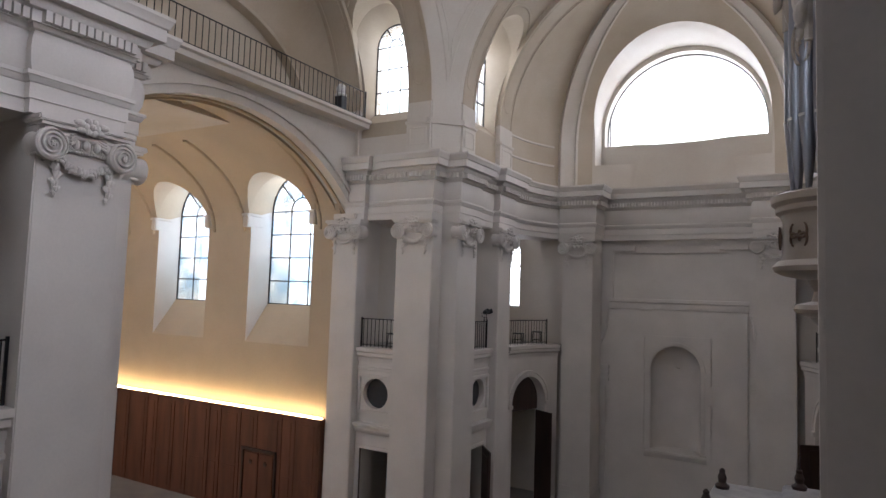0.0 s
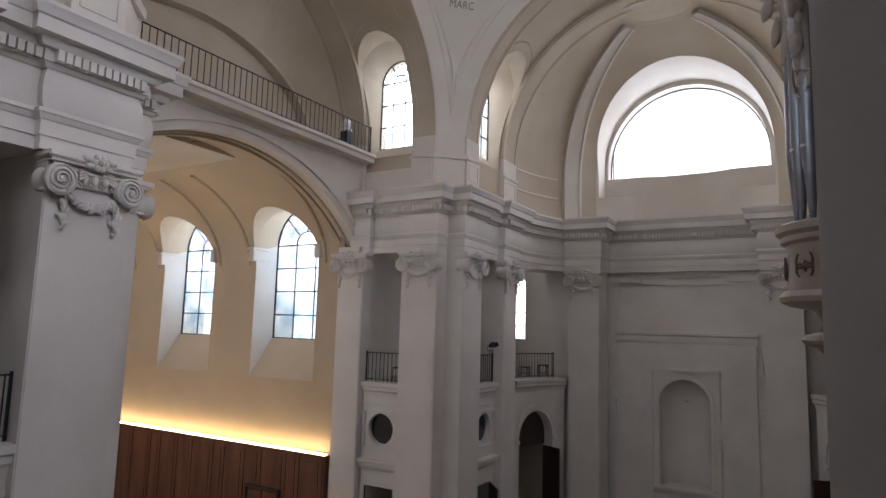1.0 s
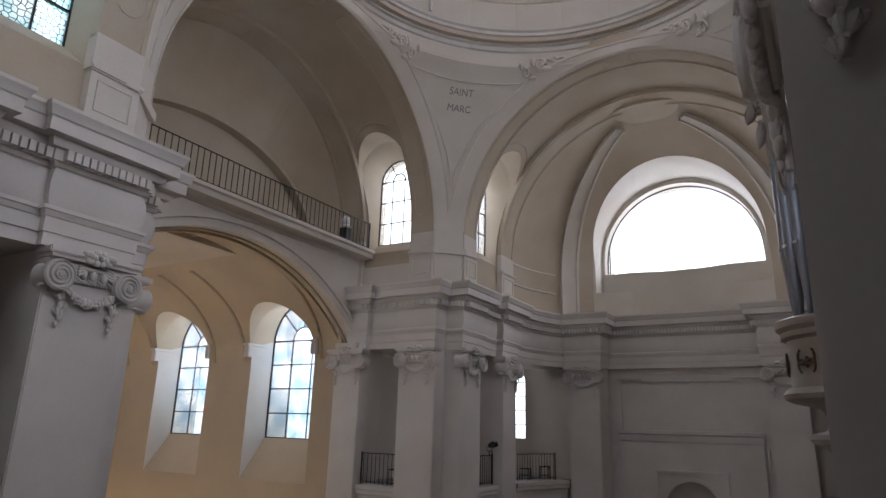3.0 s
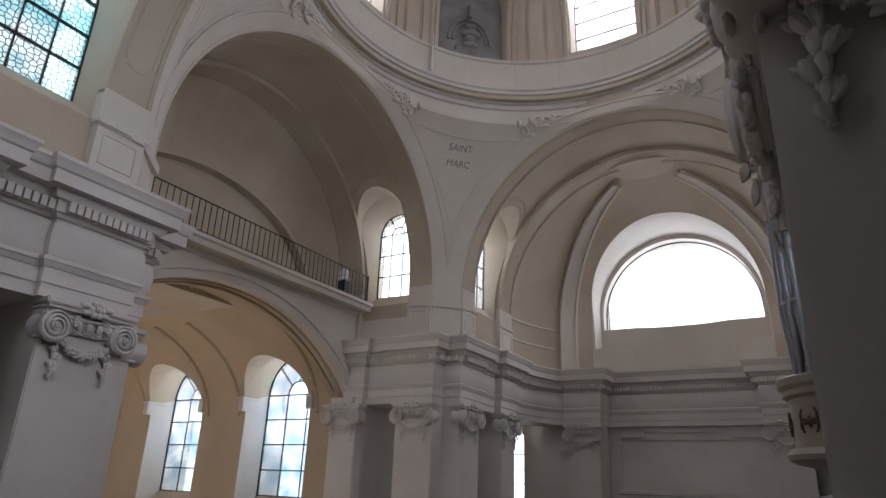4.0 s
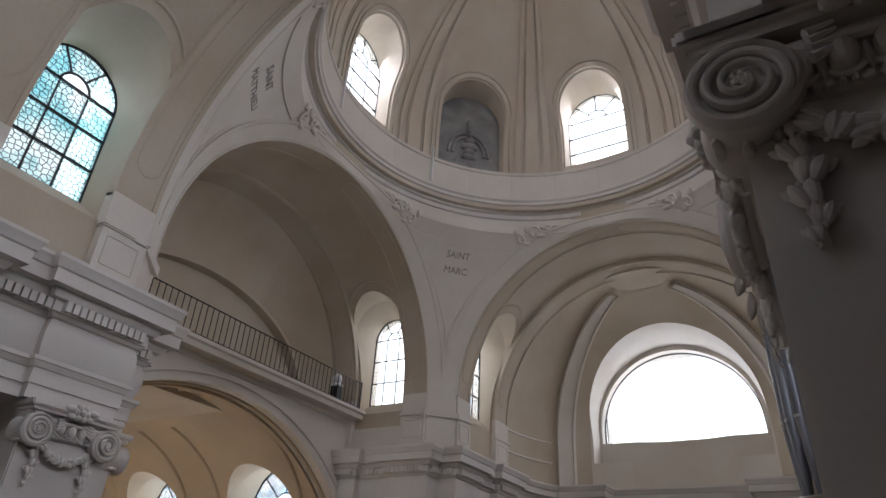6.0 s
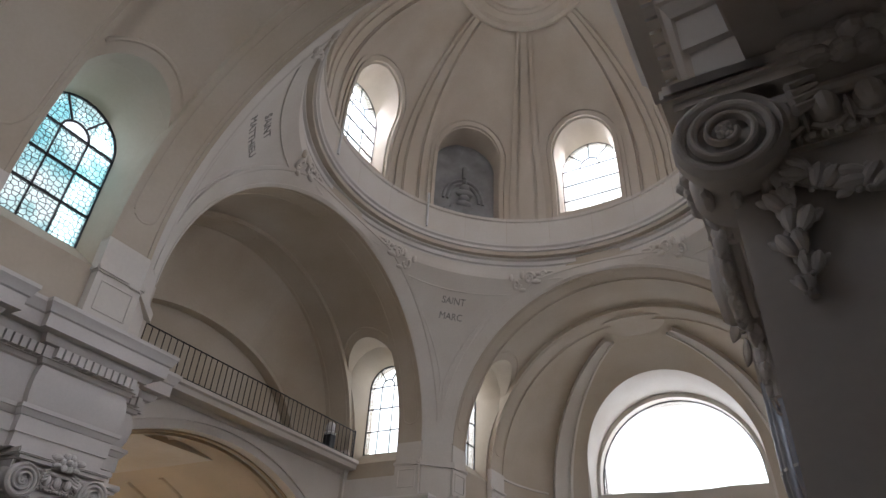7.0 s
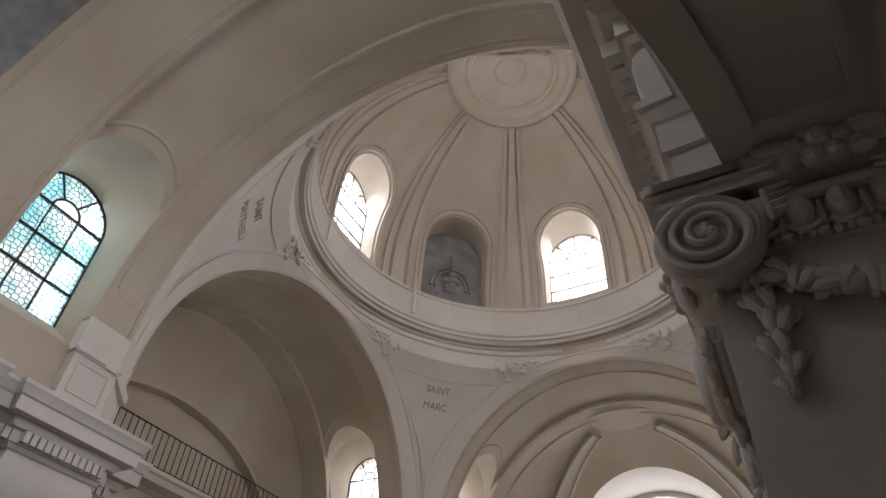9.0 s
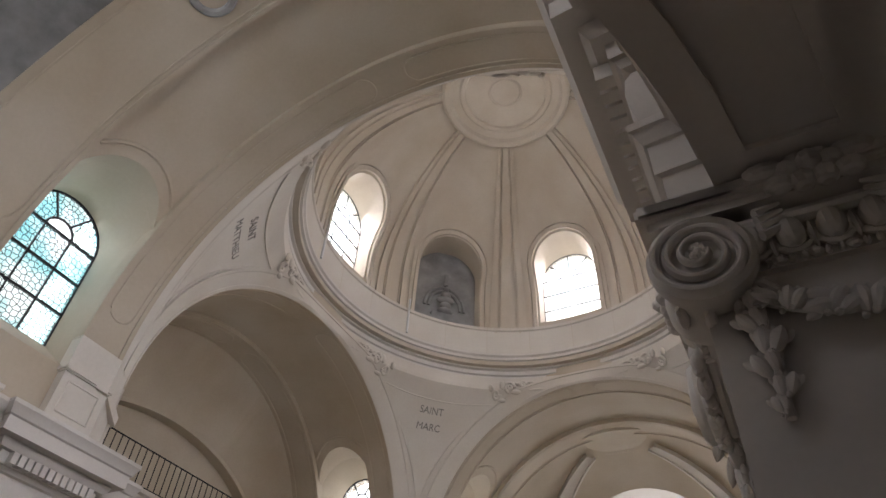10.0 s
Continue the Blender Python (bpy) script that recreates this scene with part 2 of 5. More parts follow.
def arm_vault(name, lunette):
    m = ARM[name]
    uc, w, z0, zs = side_window(name)
    bm = newbox(-6.28, 6.28, XA, 17.2, 12.3 if name != "west" else 13.3, 21.0)
    tools = [extrude_vz(bmesh.new(), arch_outline(RA + 0.12, 12.0, ZC, 48), 5.0, CENTRE + 0.01), half_dome(RA + 0.06)]
    if name == "west":
        # coved end bay with a low blind arch in place of the half dome
        tools[1].free()
        wide = [(v, CENTRE - 0.02, z) for v, z in arch_outline(RA + 0.06, 12.0, ZC, 48)]
        low = [(v, 11.05, z) for v, z in arch_outline(4.85, 12.0, 14.3, 48, 3.1)]
        tools[1] = loft(bmesh.new(), wide, low)
        tools.append(extrude_vz(bmesh.new(), arch_outline(4.72, 12.0, 14.3, 48, 2.97), 11.0, 11.45))
    low1, low2, open_w, depth = (0.05, 0.12, w + 0.12, 6.25) if name == "south" else (0.1, 0.2, w + 0.26, 5.9)
    for side in (-1, 1):
        foot = [(side * 5.0, uc + v, z) for v, z in arch_outline(open_w, z0 - 0.95, zs + low1, 24)]
        glaze = [(side * depth, uc + v, z) for v, z in arch_outline(w, z0, zs, 24)]
        inner = [(side * 2.5, uc + v, z) for v, z in arch_outline(open_w + 0.02, z0 - 0.95, zs + low2, 24)]
        tools.append(loft(bmesh.new(), inner, foot))
        tools.append(loft(bmesh.new(), [(side * 4.99, p[1], p[2]) for p in foot], glaze))
        tools.append(loft(bmesh.new(), [(side * (depth - 0.01), p[1], p[2]) for p in glaze], [(side * 9.5, p[1], p[2]) for p in glaze]))
    if lunette not in ("none", "low"):
        zc = 15.3
        a = [(v, 11.5, z) for v, z in arch_outline(3.5, 13.3, zc + 0.27, 40)]
        b = [(v, 15.2, z) for v, z in arch_outline(3.34, 13.9, zc + 0.06, 40)]
        tools.append(loft(bmesh.new(), a, b))
        if lunette == "open":
            tools.append(extrude_vz(bmesh.new(), arch_outline(3.2, 14.72, zc, 40), 15.0, 18))
    bm = cut(bm, tools)
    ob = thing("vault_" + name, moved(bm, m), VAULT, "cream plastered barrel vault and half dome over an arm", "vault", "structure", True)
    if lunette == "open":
        # lunette reveals take the paler plaster, which stands in for window glare
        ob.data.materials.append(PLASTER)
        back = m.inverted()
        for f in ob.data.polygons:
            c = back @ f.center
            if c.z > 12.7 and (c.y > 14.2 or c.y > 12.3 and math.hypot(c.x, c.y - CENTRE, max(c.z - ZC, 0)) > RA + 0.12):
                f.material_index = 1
    if name == "south":
        ob.data.materials.append(BARE)
        for f in ob.data.polygons:
            if f.center.y < -10.5 and f.center.z > 12.7:
                f.material_index = 2


arm_vault("north", "open")
arm_vault("west", "low")
# south and east lunettes are out of view, opened only to add light
arm_vault("south", "open")
arm_vault("east", "open")


# ---- crossing: pendentives, ring, drum and dome ----
def pendentive(k):
    bm = bmesh.new()
    rows = []
    for j in range(65):
        z = ZC + (RA + 0.45) * j / 64
        a = math.sqrt(max(RA * RA - (z - ZC) ** 2, 0))
        rho = math.hypot(a, XA)
        a0 = math.atan2(XA, -a)
        a1 = math.atan2(a, -XA)
        rows.append([bm.verts.new((rho * math.cos(a0 + (a1 - a0) * i / 48), rho * math.sin(a0 + (a1 - a0) * i / 48), z)) for i in range(49)])
    for a, b in zip(rows, rows[1:]):
        for i in range(48):
            bm.faces.new((a[i], a[i + 1], b[i + 1], b[i]))
    bmesh.ops.recalc_face_normals(bm, faces=bm.faces[:])
    moved(bm, pose(0, 0, 0, 0, 0, 90 * k))
    return thing("pendentive", bm, PLASTER, "smooth cream plaster pendentive under the dome ring", "pendentive", "structure", True, "pendentives")


for k in range(4):
    pendentive(k)


def lathe(bm, prof, n=96, a0=0.0, a1=2 * math.pi):
    full = abs(a1 - a0 - 2 * math.pi) < 1e-6
    m = n if full else n + 1
    rings = [[bm.verts.new((r * math.cos(a0 + (a1 - a0) * i / n), r * math.sin(a0 + (a1 - a0) * i / n), z)) for r, z in prof] for i in range(m)]
    for i in range(n):
        a, b = rings[i], rings[(i + 1) % m]
        for j in range(len(prof) - 1):
            bm.faces.new((a[j], b[j], b[j + 1], a[j + 1]))
    bmesh.ops.recalc_face_normals(bm, faces=bm.faces[:])
    return bm


RING = [(6.65, 20.04), (6.31, 20.04), (6.31, 20.14), (6.26, 20.18), (6.26, 20.32), (6.2, 20.36), (6.2, 20.5), (6.12, 20.54), (6.12, 20.66), (6.01, 20.73), (5.87, 20.76), (5.87, 20.86), (5.81, 20.92), (5.81, 21.0), (5.97, 21.02)]
thing("dome_ring", lathe(bmesh.new(), RING), STONE, "moulded stone ring cornice under the dome", "cornice", "structure", True)


def dome():
    zs, r, top = 23.2, 5.95, 28.8
    inner = [(r, 20.6), (r, zs)] + [(r * math.cos(radians(a)), zs + (top - zs) * math.sin(radians(a))) for a in range(4, 90, 4)] + [(0.02, top)]
    shell = inner + [(0.02, top + 0.5)] + [((r + 1.2) * math.cos(radians(a)), zs + (top + 0.5 - zs) * math.sin(radians(a))) for a in range(88, -1, -4)] + [(r + 1.2, 20.6)]
    bm = lathe(bmesh.new(), shell + [shell[0]], 64)
    bmesh.ops.remove_doubles(bm, verts=bm.verts[:], dist=0.001)
    bmesh.ops.recalc_face_normals(bm, faces=bm.faces[:])
    tools = []
    for k in range(8):
        w, z0, zc, far = (1.1, 22.45, 24.62, 8.0) if k % 2 == 0 else (1.24, 22.2, 24.6, 6.4)
        if k % 2 == 0:
            t = loft(bmesh.new(), [(v, 5.0, z) for v, z in arch_outline(1.2, 22.2, zc + 0.2, 20)], [(v, 6.27, z) for v, z in arch_outline(w, z0, zc, 20)])
            tools.append(moved(t, pose(0, 0, 0, 0, 0, 45 * k)))
        tools.append(moved(extrude_vz(bmesh.new(), arch_outline(w, z0, zc, 20), 5.0 if k % 2 else 6.25, far), pose(0, 0, 0, 0, 0, 45 * k)))
    return thing("dome", cut(bm, tools), DRUM, "cream plastered dome with round-headed windows and niches", "dome", "structure", True)


dome()

# ---- entablature and piers, side by side of each arm ----
ENT = [(-1.25, 10.5), (0, 10.5), (0, 10.7), (0.03, 10.71), (0.03, 10.94), (0.05, 10.95), (0.09, 11.03), (0.11, 11.04), (0.11, 11.1), (0.01, 11.13),
       (0.055, 11.25), (0.075, 11.43), (0.055, 11.61), (0.01, 11.73), (0.06, 11.75), (0.09, 11.81), (0.12, 11.82), (0.12, 12.0), (0.2, 12.01), (0.24, 12.07), (0.26, 12.13), (0.40, 12.15),
       (0.40, 12.36), (0.43, 12.38), (0.46, 12.47), (0.49, 12.52), (0.49, 12.58), (-1.2, 12.62)]


def apse_curve(r, us):
    return [(-r * math.cos(a), CENTRE + r * math.sin(a)) for a in (math.asin(max(-1, (u - CENTRE) / r)) for u in us)]


def balcony_curve(off, us):
    """The tighter curve of the entablature over the south-east balcony."""
    return [(0.224 - math.sqrt((5.25 + off) ** 2 - (u - 9.3) ** 2), u) for u in us]


def side_path(shift=0.0):
    """The frieze line of one side of an arm; shift brings the outer pier and the curve forward."""
    us = (9.95, 10.2, 10.5, 10.8, 11.1, 11.4, 11.7, 12.0, 12.3, 12.6, 12.95)
    curve = balcony_curve(0.0, us[:-2]) if shift else apse_curve(5.25, us)
    return [(-5.85, 5.85), (-5.2, 5.85), (-5.2, 7.35), (-5.34, 7.35), (-5.34, 8.6), (-5.08 + shift, 8.6), (-5.08 + shift, 9.93)] + curve + [(-4.25 + shift, 12.95), (-4.25 + shift, 12.8), (-2.85, 12.8), (-2.85, 13.97), (0, 13.97)]


SHORT = [(-5.85, 5.85), (-5.2, 5.85), (-5.2, 7.35), (-5.34, 7.35), (-5.34, 8.5), (-5.12, 8.5), (-5.12, 9.3)]
SIDES = [(arm, mirrored) for arm in ARM for mirrored in (False, True)]


def shift_of(arm, mirrored):
    return 0.324 if (arm, mirrored) == ("south", False) else 0.0


def dentil_mesh():
    bm = newbox(-0.047, 0.047, -0.24, -0.11, 11.83, 11.995)
    return mesh_of(bm, "dentil", STONE)


DENTIL = dentil_mesh()


def entablature(arm, mirrored, path):
    m = ARM[arm] @ (MIRROR if mirrored else Matrix())
    near = arm == "south"
    ent = thing("entablature_" + arm, moved(sweep(bmesh.new(), path, ENT), m), STONE, "cream stone entablature with moulded cornice and plain frieze", "entablature", "structure", True)
    bm = bmesh.new()
    for a, b in zip(path[:-1], path[1:]):
        a, b = Vector(a), Vector(b)
        L = (b - a).length
        d = (b - a) / L
        nrm = Vector((d.y, -d.x))
        if L < 0.25:
            continue
        cnt = max(1, round(L / 0.122))
        for i in range(cnt):
            c = a + d * (L * (i + 0.5) / cnt)
            if near and c.y < 10.3:
                ob = new("dentil", DENTIL)
                p = m @ Vector((c.x, c.y, 0))
                w = m.to_3x3() @ Vector((nrm.x, nrm.y, 0))
                ob.matrix_world = Matrix.Translation(p) @ pose(0, 0, 0, 0, 0, math.degrees(math.atan2(w.y, w.x)) + 90)
                ob.parent = ent
                continue
            q = [c + d * s * 0.047 + nrm * o for s, o in ((-1, 0.11), (1, 0.11), (1, 0.24), (-1, 0.24))]
            lo = [bm.verts.new((p.x, p.y, 11.83)) for p in q]
            hi = [bm.verts.new((p.x, p.y, 11.995)) for p in q]
            for j in range(4):
                bm.faces.new((lo[j], lo[(j + 1) % 4], hi[(j + 1) % 4], hi[j]))
            bm.faces.new(lo[::-1])
    tagged(part("dentils", moved(bm, m), STONE, ent, "row of small dentil blocks"), kind="stuff")


for arm, mirrored in SIDES:
    entablature(arm, mirrored, SHORT if arm == "west" else side_path(shift_of(arm, mirrored)))


# ---- piers, pilasters and their carved capitals ----
def volute(side):
    bm = bmesh.new()
    prof = [(0.225, -0.16), (0.245, -0.2), (0.27, -0.17), (0.27, -0.11), (0.235, -0.02), (0.225, 0.06), (0.25, 0.14), (0.25, 0.24)]
    n = 32
    rings = [[bm.verts.new((r * math.cos(2 * math.pi * i / n), y, r * math.sin(2 * math.pi * i / n))) for r, y in prof] for i in range(n)]
    for i in range(n):
        a, b = rings[i], rings[(i + 1) % n]
        for j in range(len(prof) - 1):
            bm.faces.new((a[j], a[j + 1], b[j + 1], b[j]))
    bm.faces.new([r[0] for r in rings])
    rows = []
    m = 110
    for i in range(m + 1):
        t = i / m
        r = 0.25 * (1 - t) ** 0.95 + 0.045 * t
        w = 0.036 * (1 - 0.5 * t)
        a = math.pi / 2 - side * t * 2.75 * 2 * math.pi
        lift = -0.165 - 0.03 * t
        row = []
        for k in range(7):
            q = math.pi * k / 6
            rr = r - w * math.cos(q) * 0.9
            row.append(bm.verts.new((rr * math.cos(a), lift - 0.034 * math.sin(q), rr * math.sin(a))))
        rows.append(row)
    for a, b in zip(rows, rows[1:]):
        for j in range(6):
            bm.faces.new((a[j], a[j + 1], b[j + 1], b[j]))
    for k in range(5):
        blob(bm, (0.032 * math.cos(1.257 * k), -0.205, 0.032 * math.sin(1.257 * k)), 0.024, 0.022, 0.024, 8, 6)
    blob(bm, (0, -0.2, 0), 0.03, 0.03, 0.03, 8, 6)
    for q in (-2.3, -1.7, -1.1):
        blob(bm, (0.25 * math.cos(q), 0.03, 0.25 * math.sin(q)), 0.035, 0.1, 0.035)
    bm.transform(Matrix.Diagonal((0.9, 1, 0.9, 1)))
    bmesh.ops.recalc_face_normals(bm, faces=bm.faces[:])
    return bm


def bloom_mesh():
    """A half-open carved bud: pointed petals that part over a seed, with small leaves behind."""
    bm = bmesh.new()

    def petal(m, w, d, h):
        v = blob(bm, (0, 0, 0), 1, 1, 1, 10, 8)
        for q in v:
            k = 1 - 0.45 * q.co.z ** 2
            q.co = Vector((q.co.x * k * w, q.co.y * k * d, q.co.z * h))
        bmesh.ops.transform(bm, verts=v, matrix=m)

    for side in (-1, 1):
        petal(pose(0.3 * side, -0.12, 0, 0, 10 * side, 20 * side), 0.42, 0.42, 0.8)
        petal(pose(0.6 * side, 0.1, 0.3, 0, 40 * side, 0), 0.3, 0.26, 0.5)
    petal(pose(0, 0.05, 0.15), 0.36, 0.34, 0.75)
    blob(bm, (0.1, -0.25, -0.75), 0.2, 0.2, 0.2, 8, 6)
    blob(bm, (-0.3, -0.15, -0.95), 0.16, 0.16, 0.16, 8, 6)
    return mesh_of(bm, "flower", STONE, True)


BLOOM = bloom_mesh()


def bloom(parent, c, s, turn):
    ob = new("flower", BLOOM)
    ob.matrix_basis = Matrix.Translation(c) @ Matrix.Rotation(turn, 4, "Y") @ Matrix.Diagonal((s, s, s, 1))
    ob.parent = parent


def petal_mesh():
    bm = bmesh.new()
    blob(bm, (0, 0, 0), 1, 1, 1, 10, 7)
    return mesh_of(bm, "petal", STONE, True)


PETAL = petal_mesh()


def capital_master(hw, sides=(-1, 1), low=0.06):
    cap = empty("capital", "carved Ionic stone capital with volutes and flower garlands", "capital", "carved capitals")
    bm = newbox(-hw - 0.16, hw + 0.16, -0.2, 0.3, -0.1, -0.002, bevel=0.02)
    box(bm, -hw - 0.1, hw + 0.1, -0.15, 0.3, -0.15, -0.1)
    part("abacus", bm, STONE, cap, smooth=True)
    bm = newbox(-hw, hw, -0.04, 0.25, -0.42 - low, -0.15)
    tube(bm, [(x, -0.08, -0.18 - low) for x in (-hw + 0.1, hw - 0.1)], 0.035, 8)
    n = 5
    for i in range(n):
        x = (i - (n - 1) / 2) * 0.17
        blob(bm, (x, -0.08, -0.28 - low), 0.062, 0.075, 0.085, 12, 8)
        pts = [(x + 0.088 * math.cos(a), -0.07, -0.275 - low + 0.1 * math.sin(a)) for a in (math.pi + math.pi * k / 8 for k in range(9))]
        tube(bm, pts, 0.018, 6)
        blob(bm, (x + 0.085, -0.08, -0.31 - low), 0.014, 0.03, 0.08, 6, 5)
    for i in range(17):
        x = (i - 8) * 0.05
        blob(bm, (x, -0.06, -0.4 - low), 0.034 if i % 3 == 0 else 0.017, 0.025, 0.022, 7, 5)
    part("egg_band", bm, STONE, cap, smooth=True)
    for side in sides:
        v = part("volute", volute(side), STONE, cap, "spiral scroll", smooth=True)
        v.location = (side * (hw - 0.05), -0.02, -0.43)
        bm = bmesh.new()
        for j in range(4):
            tube(bm, [(side * (hw - 0.33 - 0.04 * k), -0.15 + 0.01 * k, -0.235 - 0.045 * j + 0.02 * k) for k in range(4)], 0.028, 6, lambda t: 1 - 0.6 * t)
        part("palmette", bm, STONE, cap, smooth=True)
        x0 = side * (hw - 0.2)
        bm = bmesh.new()
        tube(bm, [(x0, -0.03, -0.6), (x0, -0.03, -1.2)], 0.022, 6)
        drop = part("flower_drop", bm, STONE, cap, "hanging carved flowers", smooth=True)
        for j, (dz, s) in enumerate(((-0.64, 0.08), (-0.75, 0.085), (-0.86, 0.092), (-0.97, 0.085), (-1.07, 0.07), (-1.15, 0.05))):
            bloom(drop, (x0 + 0.02 * (-1) ** j, -0.06, dz), s, (0.2, -0.35, 0.3, -0.25, 0.2, -0.1)[j])
    bm = bmesh.new()
    tube(bm, [(t * (hw - 0.25), -0.04, -0.58 - low - 0.13 * (1 - t * t)) for t in (k / 6 - 1 for k in range(13))], 0.025, 6)
    garland = part("garland", bm, STONE, cap, "carved flower garland", smooth=True)
    for i in range(9):
        t = (i - 4) / 4
        bloom(garland, (t * (hw - 0.27), -0.09, -0.58 - low - 0.14 * (1 - t * t)), 0.078 + 0.016 * (1 - abs(t)), (-0.9, 0.5, -1.4, 0.8, 0.2, 1.3, -0.4, 0.9, -0.3)[i])
    bm = bmesh.new()
    blob(bm, (0, -0.2, -0.06), 0.06, 0.09, 0.06, 10, 7)
    rosette = part("rosette", bm, STONE, cap, smooth=True)
    for x, z, w, h in [(0.09 * math.cos(a), -0.06 + 0.09 * math.sin(a), 0.062, 0.062) for a in (math.pi * k / 3 for k in range(6))] + [(-0.19, -0.02, 0.1, 0.055), (0.19, -0.02, 0.1, 0.055), (-0.15, -0.13, 0.07, 0.045), (0.15, -0.13, 0.07, 0.045)]:
        ob = new("petal", PETAL)
        ob.matrix_basis = Matrix.Translation((x, -0.19, z)) @ Matrix.Diagonal((w, 0.055, h, 1))
        ob.parent = rosette
    return cap


CAP = capital_master(0.62)
placed = [0]
CORNER_CAP = capital_master(0.62, (-1,), 0.15)


def capital_at(m):
    if placed[0] == 0:
        CAP.matrix_world = m
    else:
        copy_thing(CAP, m)
    placed[0] += 1


def shaft(name, poly, m, z1=10.5):
    bm = prism(bmesh.new(), poly, 0, z1)
    bmesh.ops.bevel(bm, geom=[e for e in bm.edges if abs(e.verts[0].co.z - e.verts[1].co.z) > 1], offset=0.02, segments=2, affect="EDGES")
    cx, cy = sum(p[0] for p in poly) / len(poly), sum(p[1] for p in poly) / len(poly)
    for k, z0, z1 in ((1.07, 0.02, 0.5), (1.04, 0.5, 0.7)):
        prism(bm, [(cx + (x - cx) * k, cy + (y - cy) * k) for x, y in poly], z0, z1)
    return thing(name, moved(bm, m), STONE, "tall cream limestone pier with worn edges", "pier", "structure", True)


def pier_side(arm, mirrored):
    m = ARM[arm] @ (MIRROR if mirrored else Matrix())
    s = shift_of(arm, mirrored)
    f = 1 if mirrored else -1
    shaft("pier_crossing_" + arm, [(-5.22, 5.83), (-5.22, 7.2), (-6.9, 7.2), (-6.9, 5.83)], m)
    shaft("pier_outer_" + arm, [(-5.1 + s, 8.7), (-5.1 + s, 9.78), (-6.4, 9.78), (-6.4, 8.7)], m)
    turn = -90 * f
    capital_at(ARM[arm] @ pose(f * 5.22, 6.5, 10.5, 0, 0, turn))
    if s:
        CORNER_CAP.matrix_world = ARM[arm] @ pose(f * (5.1 - s), 9.2, 10.5, 0, 0, turn)
    else:
        capital_at(ARM[arm] @ pose(f * (5.1 - s), 9.24, 10.5, 0, 0, turn))
    if arm != "west":
        capital_at(ARM[arm] @ pose(f * (5.72 - s), 9.78, 10.5, 0, 0, 180))
        shaft("pier_apse_" + arm, [(-4.17, 12.82), (-2.93, 12.82), (-2.93, 14.1), (-4.17, 14.1)], m)
        capital_at(ARM[arm] @ pose(f * 3.55, 12.82, 10.5))


for arm, mirrored in SIDES:
    pier_side(arm, mirrored)


# ---- ribs of the vaults, plinths, archivolts ----
def arc_band(bm, r0, r1, u0, u1, a0=0.0, a1=180.0, n=48, zc=ZC):
    """A solid band along an arch, from radius r0 to r1 and u0 to u1."""
    rows = []
    for i in range(n + 1):
        a = radians(a0 + (a1 - a0) * i / n)
        c, s = -math.cos(a), math.sin(a)
        rows.append([bm.verts.new((r * c, u, zc + r * s)) for r, u in ((r0, u0), (r0, u1), (r1, u1), (r1, u0))])
    for a, b in zip(rows, rows[1:]):
        for j in range(4):
            bm.faces.new((a[j], a[(j + 1) % 4], b[(j + 1) % 4], b[j]))
    bm.faces.new(rows[0][::-1]), bm.faces.new(rows[-1])
    bmesh.ops.recalc_face_normals(bm, faces=bm.faces[:])
    return bm


def soffit_bead(bm, r, u0, u1, a0, a1, size=0.024):
    """The raised outline of a long panel with round ends on a rib's underside."""
    h, uc = (u1 - u0) / 2, (u0 + u1) / 2
    da = math.degrees(h / r)
    pts = []
    for k in range(9):
        t = math.pi * (1.0 + k / 8)
        pts.append((a0 + da + da * math.sin(t), uc + h * math.cos(t)))
    mid = [(a0 + da + (a1 - a0 - 2 * da) * k / 40, u1) for k in range(1, 40)]
    pts += mid
    for k in range(9):
        t = math.pi * k / 8
        pts.append((a1 - da + da * math.sin(t), uc + h * math.cos(t)))
    pts += [(a, u0) for a, _ in mid[::-1]] + [pts[0]]
    tube(bm, [(-r * math.cos(radians(a)), u, ZC + r * math.sin(radians(a))) for a, u in pts], size, 6)


